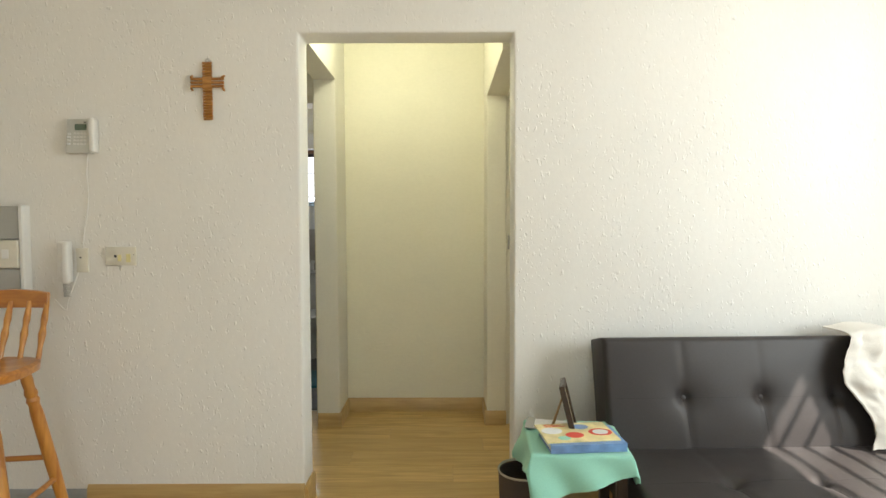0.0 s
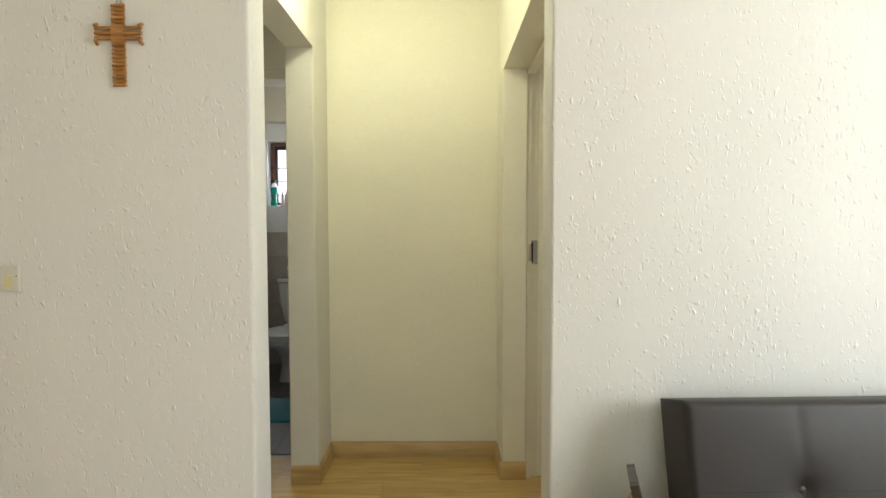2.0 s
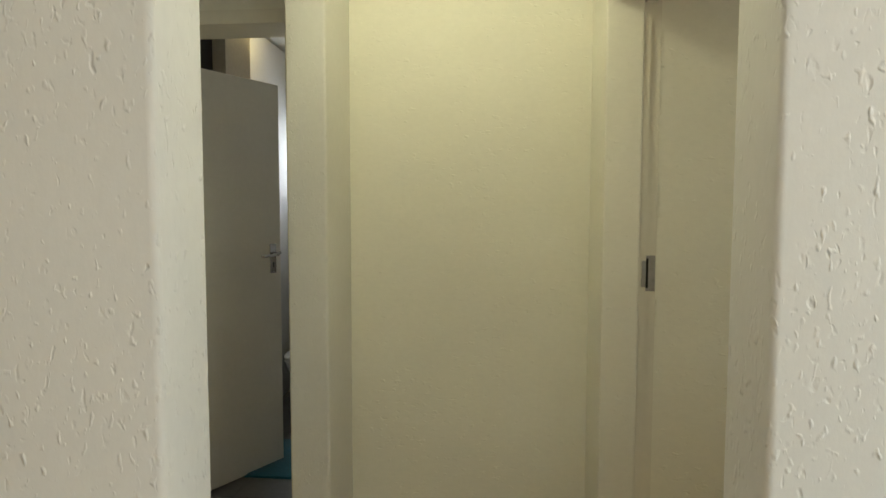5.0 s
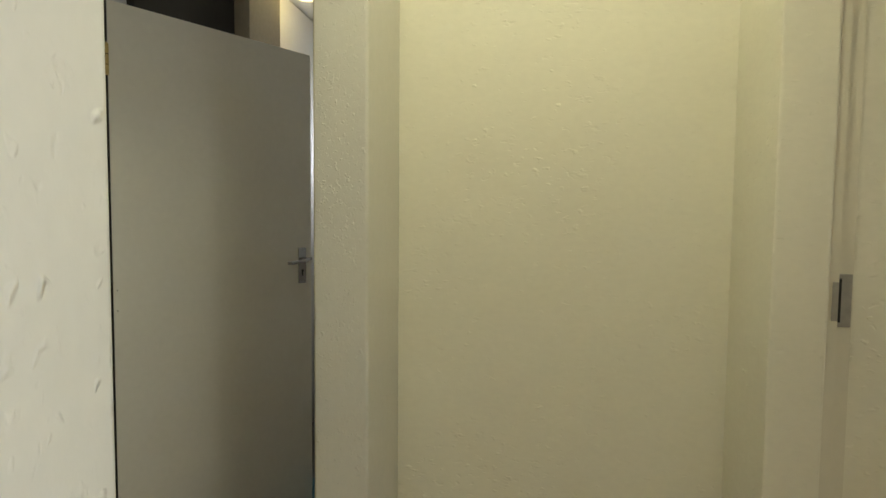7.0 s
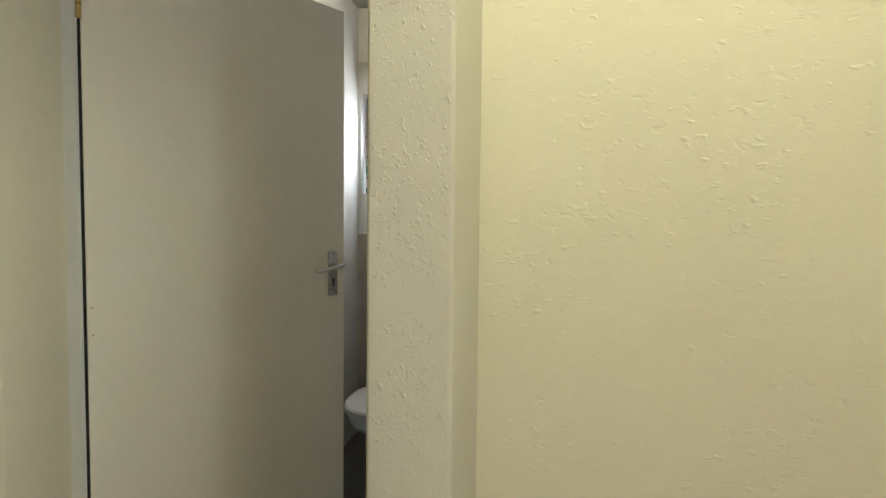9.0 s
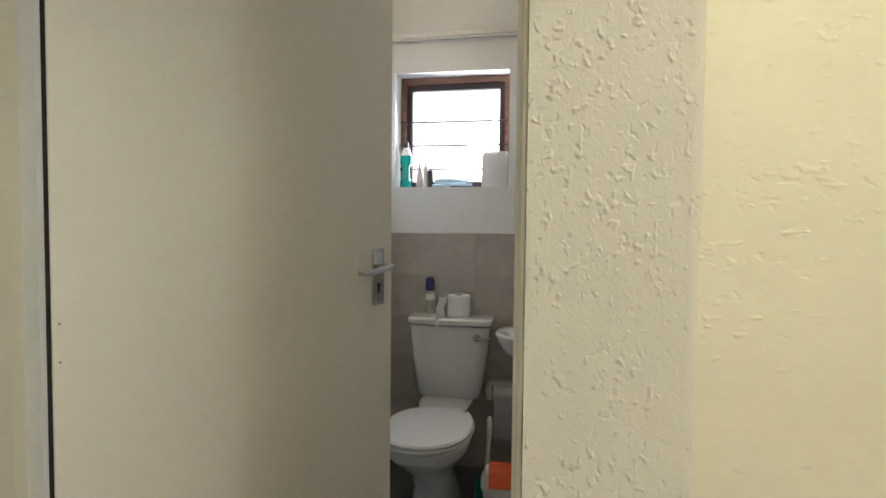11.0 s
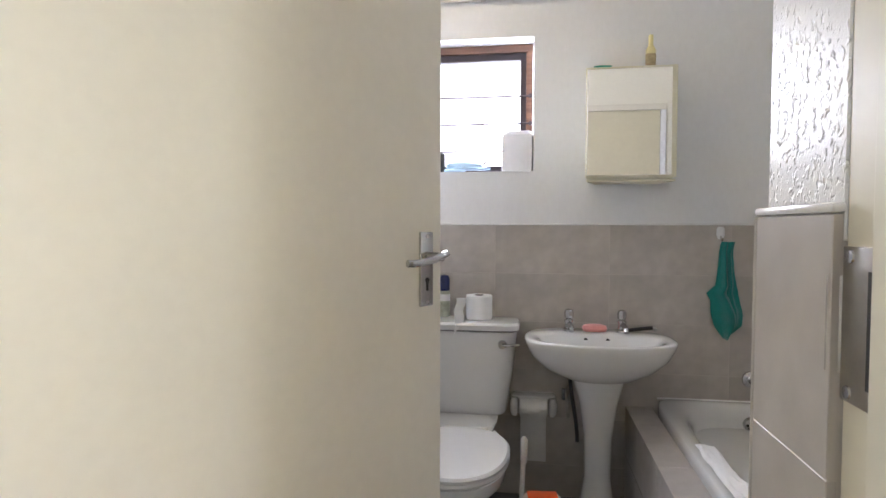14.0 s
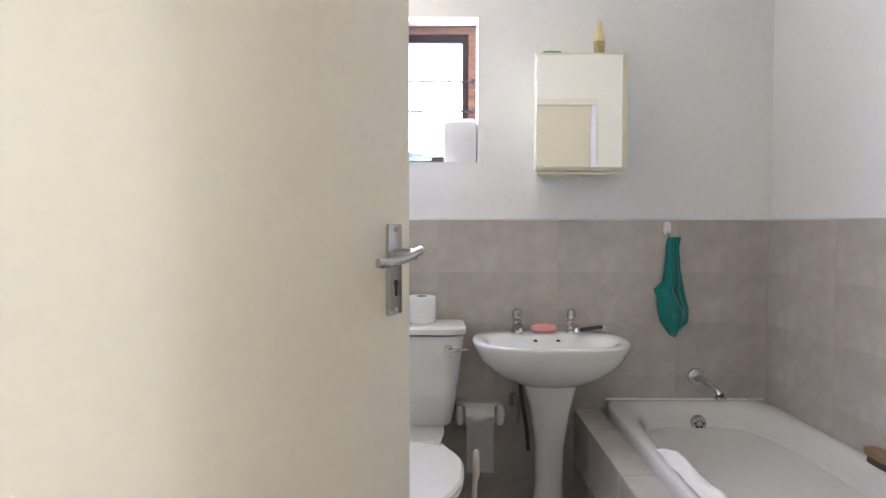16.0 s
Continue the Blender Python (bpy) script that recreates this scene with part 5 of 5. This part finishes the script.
part("switch", box(B(), 0.06, 0.09, -0.060, -0.0555, -0.02, 0.02, 0.002), M_WHITEPL, t)
part("plug", box(B(), -0.02, 0.04, -0.095, -0.0555, -0.035, 0.025, 0.008, 2), M_WHITEPL, t, "white plug")
part("flex", tube(B(), smooth_line([(0.015, -0.08, -0.03), (0.02, -0.085, -0.10), (0.05, -0.08, -0.17), (0.10, -0.06, -0.215), (0.16, -0.03, -0.22)]), 0.005), M_WHITEPL, t, "white flex")


def bar_chair():
    t = thing("bar_chair", "varnished pine bar chair with turned legs and spindle back", "bar chair", pose(-1.570, -0.42, 0, 0, 0, 8))
    part("seat", loft(B(), [(0, 0, 0.722, 0.17, 0.17, 0.17, 2.8), (0, 0, 0.730, 0.185, 0.185, 0.185, 2.8), (0, 0, 0.756, 0.188, 0.188, 0.188, 2.8), (0, 0, 0.764, 0.175, 0.175, 0.175, 2.8), (0, 0, 0.757, 0.10, 0.10, 0.10, 2.4)], 40), M_PINE_X, t)

    def turned(name, a, b, label=""):
        a, b = Vector(a), Vector(b)
        L = (b - a).length
        prof = [(0.020, 0), (0.021, 0.06 * L), (0.019, 0.10 * L), (0.024, 0.13 * L), (0.019, 0.15 * L), (0.024, 0.17 * L), (0.019, 0.19 * L), (0.023, 0.24 * L), (0.0235, 0.50 * L), (0.019, 0.85 * L), (0.014, L)]
        m = Matrix.Translation(a) @ (b - a).to_track_quat('Z', 'Y').to_matrix().to_4x4()
        part(name, lathe(B(), prof, 16, m), M_PINE, t, label)

    legs = {}
    for sx in (-1, 1):
        for sy in (-1, 1):
            turned("leg", (sx * 0.110, sy * 0.110, 0.722), (sx * 0.225, sy * 0.20, 0.0))
            legs[sx, sy] = (Vector((sx * 0.110, sy * 0.110, 0.722)), Vector((sx * 0.225, sy * 0.20, 0.0)))
    at = lambda k, z: legs[k][0].lerp(legs[k][1], (0.722 - z) / 0.722)
    for k, j, z in (((-1, -1), (1, -1), 0.36), ((-1, 1), (1, 1), 0.36), ((-1, -1), (-1, 1), 0.27), ((1, -1), (1, 1), 0.27)):
        part("stretcher", rod(B(), at(k, z), at(j, z), 0.011, seg=12), M_PINE_X, t)
    for k in range(5):
        x = -0.148 + k * 0.074
        lean = 0.145 + 0.02 * (1 - (x / 0.15) ** 2)
        top = Vector((x * 0.98, lean + 0.075, 0.975))
        part("spindle", lathe(B(), [(0.010, 0), (0.009, 0.05), (0.014, 0.10), (0.010, 0.13), (0.013, 0.16), (0.008, 0.235)], 12, Matrix.Translation((x, lean - 0.01, 0.757)) @ (top - Vector((x, lean - 0.01, 0.757))).to_track_quat('Z', 'Y').to_matrix().to_4x4()), M_PINE, t)
    bm = B()
    n = 16
    ring = []
    for k in range(n + 1):
        u = k / n * 2 - 1
        x, y = u * 0.150, 0.215 + 0.035 * (1 - u * u)
        h = 0.030 + 0.012 * (1 - u * u)
        ring.append([bm.verts.new(v) for v in ((x, y - 0.011, 0.950), (x, y + 0.011, 0.950), (x, y + 0.018, 0.980 + h), (x, y - 0.004, 0.980 + h))])
    for p, q in zip(ring, ring[1:]):
        for j in range(4):
            bm.faces.new((p[j], p[(j + 1) % 4], q[(j + 1) % 4], q[j]))
    bm.faces.new(ring[0])
    bm.faces.new(list(reversed(ring[-1])))
    part("top_rail", bm, M_PINE_X, t)


bar_chair()


def pad_depth(x, z, w, h, d, tufts, r):
    """how far an upholstered face stands out at (x, z): rounded rim, soft belly, buttons pulled in"""
    e = min(x, w - x, z, h - z)
    y = d - (r - math.sqrt(max(r * r - (r - e) ** 2, 0)) if e < r else 0.0)
    y += 0.010 * math.sin(math.pi * min(max(x / w, 0), 1)) * math.sin(math.pi * min(max(z / h, 0), 1))
    for tx, tz in tufts:
        q = (x - tx) ** 2 + (z - tz) ** 2
        y -= 0.020 * math.exp(-q / 0.0008) + 0.010 * math.exp(-q / 0.006)
        y -= 0.005 * math.exp(-((x - tx - 0.10 * max(tz - z, 0) ** 1.5) / 0.016) ** 2) * (1.0 if z < tz else 0.35)
    return y


def pad(w, h, d, tufts, nx=72, ny=36, r=0.022):
    """an upholstered slab in x-z, back at y = 0, its face bulging to -y, buttoned at the tufts"""
    bm = B()
    grid = [[bm.verts.new((w * i / nx, -pad_depth(w * i / nx, h * j / ny, w, h, d, tufts, r), h * j / ny)) for i in range(nx + 1)] for j in range(ny + 1)]
    for p, q in zip(grid, grid[1:]):
        for i in range(nx):
            bm.faces.new((p[i], p[i + 1], q[i + 1], q[i]))
    rim = [*grid[0], *[g[-1] for g in grid[1:]], *reversed(grid[-1][:-1]), *[g[0] for g in reversed(grid[1:-1])]]
    back = [bm.verts.new((v.co.x, 0, v.co.z)) for v in rim]
    n = len(rim)
    for k in range(n):
        bm.faces.new((rim[k], rim[(k + 1) % n], back[(k + 1) % n], back[k]))
    bm.faces.new(back)
    bmesh.ops.recalc_face_normals(bm, faces=bm.faces)
    return bm


def cushion(name, w, h, d, tufts, m, nx, ny):
    """a buttoned cushion of the sofa with its buttons, its cross seam and a crease, its shade drawn dark, under each
    button
    """
    bm = pad(w, h, d, tufts, nx, ny)
    bmesh.ops.transform(bm, matrix=m, verts=bm.verts)
    body = part(name, bm, M_LEATHER, SOFA, sharp=60)

    def laid(points, r, nm):
        line = [m @ Vector((x, -pad_depth(x, z, w, h, d, tufts, 0.022) + 0.0004, z)) for x, z in points]
        part(nm, tube(B(), line, r, 6), M_SEAM_CREASE, body, "dark line for seam and crease shade")

    for tx, tz in tufts:
        part("button", lathe(B(), [(0.004, -0.004), (0.011, -0.002), (0.011, 0.002), (0.004, 0.005)], 14,
                             m @ pose(tx, -pad_depth(tx, tz, w, h, d, tufts, 0.022), tz, 90)), M_LEATHER, body)
        # dark line drawn in for the shade along the crease
        laid([(tx + 0.10 * (k * 0.018) ** 1.5, tz - k * 0.018) for k in range(int((tz - 0.05) / 0.018))], 0.0016, "crease")
    laid([(0.03 + (w - 0.06) * k / 80, tufts[0][1]) for k in range(81)], 0.0008, "seam")
    return body


SOFA = thing("sofa", "dark brown leatherette sleeper sofa with buttoned back", "sofa", pose(0.777, -0.055, 0, 0, 0, 1.6))
cushion("backrest", 1.06, 0.46, 0.165, [(x, 0.222) for x in (0.312, 0.622, 0.916)], pose(0, -0.119, 0.339, -15), 120, 56)
cushion("seat", 1.19, 0.80, 0.15, [(x, 0.46) for x in (0.325, 0.630, 0.930)], pose(-0.005, -1.02, 0.262, -90), 120, 80)
part("base", box(B(), 0.03, 1.16, -0.98, -0.20, 0.12, 0.2615, 0.01), M_BASKET, SOFA)
for x in (0.07, 1.11):
    for y in (-0.94, -0.26):
        part("leg", rod(B(), (x, y, 0.0), (x, y, 0.1195), 0.022, 0.028), M_BLACK, SOFA)


def throw():
    """off-white cloth thrown over the end of the sofa's back"""
    t = thing("throw_blanket", "off-white cloth draped over the sofa back", "blanket", pose(1.735, -0.075, 0.40, 0, 0, 3))
    bm = B()
    nu, nv = 40, 60
    grid = []
    for j in range(nv + 1):
        s = j / nv * 0.72
        rowv = []
        for i in range(nu + 1):
            u = i / nu
            x = u * 0.50 - 0.035 + 0.045 * (1 - u) * math.sin(s * 11 + 1) + (0.03 * (1 - u) * min(1, s / 0.5))
            if s < 0.14:
                y, z = -s - 0.01, 0.445 + 0.02 * math.sin(u * 6)
            else:
                k = s - 0.14
                y, z = -0.150 - 0.19 * k - 0.012, 0.44 - k * 0.72
                z += 0.02 * math.sin(u * 6) * (1 - k)
            f = 0.022 * math.sin(u * 15 + s * 5) * min(1, s * 5) + 0.030 * noise.noise((u * 6, s * 9, 3)) + 0.012 * noise.noise((u * 17, s * 23, 7))
            rowv.append(bm.verts.new((x, y - 0.012 - abs(f), z + 0.004 * noise.noise((u * 9, s * 4, 1)))))
        grid.append(rowv)
    for p, q in zip(grid, grid[1:]):
        for i in range(nu):
            bm.faces.new((p[i], p[i + 1], q[i + 1], q[i]))
    bmesh.ops.recalc_face_normals(bm, faces=bm.faces)
    bmesh.ops.solidify(bm, geom=bm.faces[:], thickness=0.006)
    part("cloth", bm, M_WHITECLOTH, t, sharp=80)


throw()

# side table with cloth, papers and photo frame
TZ = 0.495
t = thing("side_table", "small dark wooden side table beside the sofa", "table", pose(0.625, -0.41, 0, 0, 0, -4))
part("tabletop", box(B(), -0.165, 0.165, -0.165, 0.165, TZ - 0.024, TZ, 0.004), M_DARKWOOD, t)
for x in (-0.14, 0.14):
    for y in (-0.14, 0.14):
        part("leg", box(B(), x - 0.018, x + 0.018, y - 0.018, y + 0.018, 0, TZ - 0.0245, 0.003), M_DARKWOOD, t)
for y in (-0.14, 0.14):
    part("apron", box(B(), -0.121, 0.121, y - 0.008, y + 0.008, TZ - 0.09, TZ - 0.025), M_DARKWOOD, t)


def tablecloth():
    """a square cloth laid askew over the table: its corners hang in soft points"""
    t = thing("tablecloth", "mint green cloth laid over the side table", "tablecloth", pose(0.625, -0.41, TZ + 0.0015, 0, 0, -4))
    bm = B()
    n = 60
    half, a = 0.275, radians(17)
    grid = []
    for j in range(n + 1):
        rowv = []
        for i in range(n + 1):
            u, v = (i / n * 2 - 1) * half, (j / n * 2 - 1) * half
            x, y = u * math.cos(a) - v * math.sin(a), u * math.sin(a) + v * math.cos(a)
            ox, oy = max(0, abs(x) - 0.172), max(0, abs(y) - 0.172)
            over = math.hypot(ox, oy)
            if over > 0:
                flare = 0.22 + 0.12 * math.sin(x * 30 + y * 22)
                x = math.copysign(min(abs(x), 0.172) + ox * flare, x)
                y = math.copysign(min(abs(y), 0.172) + oy * flare, y)
                z = -over * 0.98
            else:
                z = 0.0012 * noise.noise((x * 20, y * 20, 0)) + 0.0012
            rowv.append(bm.verts.new((x, y, z)))
        grid.append(rowv)
    for p, q in zip(grid, grid[1:]):
        for i in range(n):
            bm.faces.new((p[i], p[i + 1], q[i + 1], q[i]))
    bmesh.ops.recalc_face_normals(bm, faces=bm.faces)
    bmesh.ops.solidify(bm, geom=bm.faces[:], thickness=-0.002)
    part("cloth", bm, M_GREENCLOTH, t, sharp=70)


tablecloth()
t = thing("book", "thick blue paperback lying on the tablecloth", "book", pose(0.635, -0.475, TZ + 0.0055, 0, 0, 4))
part("pages", box(B(), -0.128, 0.130, -0.082, 0.086, 0.003, 0.025), M_PAPER, t)
part("cover", prism(B(), [(-0.09, 0), (0.09, 0), (0.09, 0.0028), (-0.086, 0.0028), (-0.086, 0.0255), (0.09, 0.0255), (0.09, 0.0285), (-0.09, 0.0285)], 'x', -0.132, 0.134), M_BLUEPRINT, t)
t = thing("magazine", "yellow printed magazine lying on a blue book", "magazine", pose(0.620, -0.462, TZ + 0.0345, 0, 0, 6))
part("cover", box(B(), -0.130, 0.132, -0.085, 0.088, 0, 0.006, 0.0015), M_YELLOWPRINT, t)
for x, y, r0, r1, mt in ((-0.085, 0.015, 0.0, 0.030, M_WHITEPRINT), (-0.015, -0.030, 0.016, 0.026, M_REDPRINT), (0.085, -0.012, 0.024, 0.034, M_REDPRINT), (0.085, -0.012, 0.0, 0.0225, M_WHITEPRINT), (0.03, 0.045, 0.0, 0.024, M_BLUEPRINT), (-0.06, -0.055, 0.0, 0.018, M_GREENCLOTH)):
    top = 0.0076 if mt is M_WHITEPRINT else 0.0066
    prof = [(max(r0, 0.0005), 0.0061), (r1, 0.0061), (r1, top), (max(r0, 0.0005), top)]
    part("print_patch", lathe(B(), prof, 28, pose(x, y, 0) @ Matrix.Diagonal((1.25, 1, 1, 1))), mt, t)
for k in range(3):
    part("print_line", box(B(), -0.10, -0.02 - 0.02 * k, 0.055 + 0.009 * k, 0.060 + 0.009 * k, 0.0061, 0.0065), M_REDPRINT, t)
t = thing("papers", "loose white and grey papers on the tablecloth", "papers", pose(0.58, -0.315, TZ + 0.0055, 0, 0, -14))
part("sheets", box(B(), -0.115, 0.10, -0.045, 0.055, 0, 0.006, 0.001), M_WHITEPRINT, t)
part("grey_strip", box(B(), -0.118, -0.085, -0.06, 0.06, 0.0065, 0.009, 0.001), M_GREYPL, t)
t = thing("photo_frame", "dark photo frame standing on its strut on the table", "photo frame", pose(0.634, -0.372, TZ + 0.0125, 0, 0, 76))
m = pose(0, 0, 0, -14)
bm = B()
for x0, x1, z0, z1 in ((-0.065, -0.050, 0, 0.185), (0.050, 0.065, 0, 0.185), (-0.0495, 0.0495, 0, 0.015), (-0.0495, 0.0495, 0.170, 0.185)):
    box(bm, x0, x1, -0.010, 0.010, z0, z1, 0.002)
bmesh.ops.transform(bm, matrix=m, verts=bm.verts)
part("frame", bm, M_DARKWOOD, t)
bm = box(B(), -0.0495, 0.0495, -0.001, 0.005, 0.0152, 0.1698)
bmesh.ops.transform(bm, matrix=m, verts=bm.verts)
part("picture", bm, M_LABEL, t, "plain faded picture")
part("strut", prism(B(), [(0.040, 0.125), (0.046, 0.125), (0.088, 0.0), (0.078, 0.0)], 'x', -0.018, 0.018), M_WALNUT, t)
t = thing("basket", "dark round waste basket with a metal rim under the table", "basket", pose(0.452, -0.33, 0))
part("body", lathe(B(), [(0.075, 0), (0.085, 0.02), (0.098, 0.335), (0.092, 0.335), (0.08, 0.03)], 28), M_BASKET, t)
part("rim", lathe(B(), [(0.0985, 0.3355), (0.101, 0.340), (0.0985, 0.345), (0.093, 0.340)], 28, caps=False), M_STEEL, t)
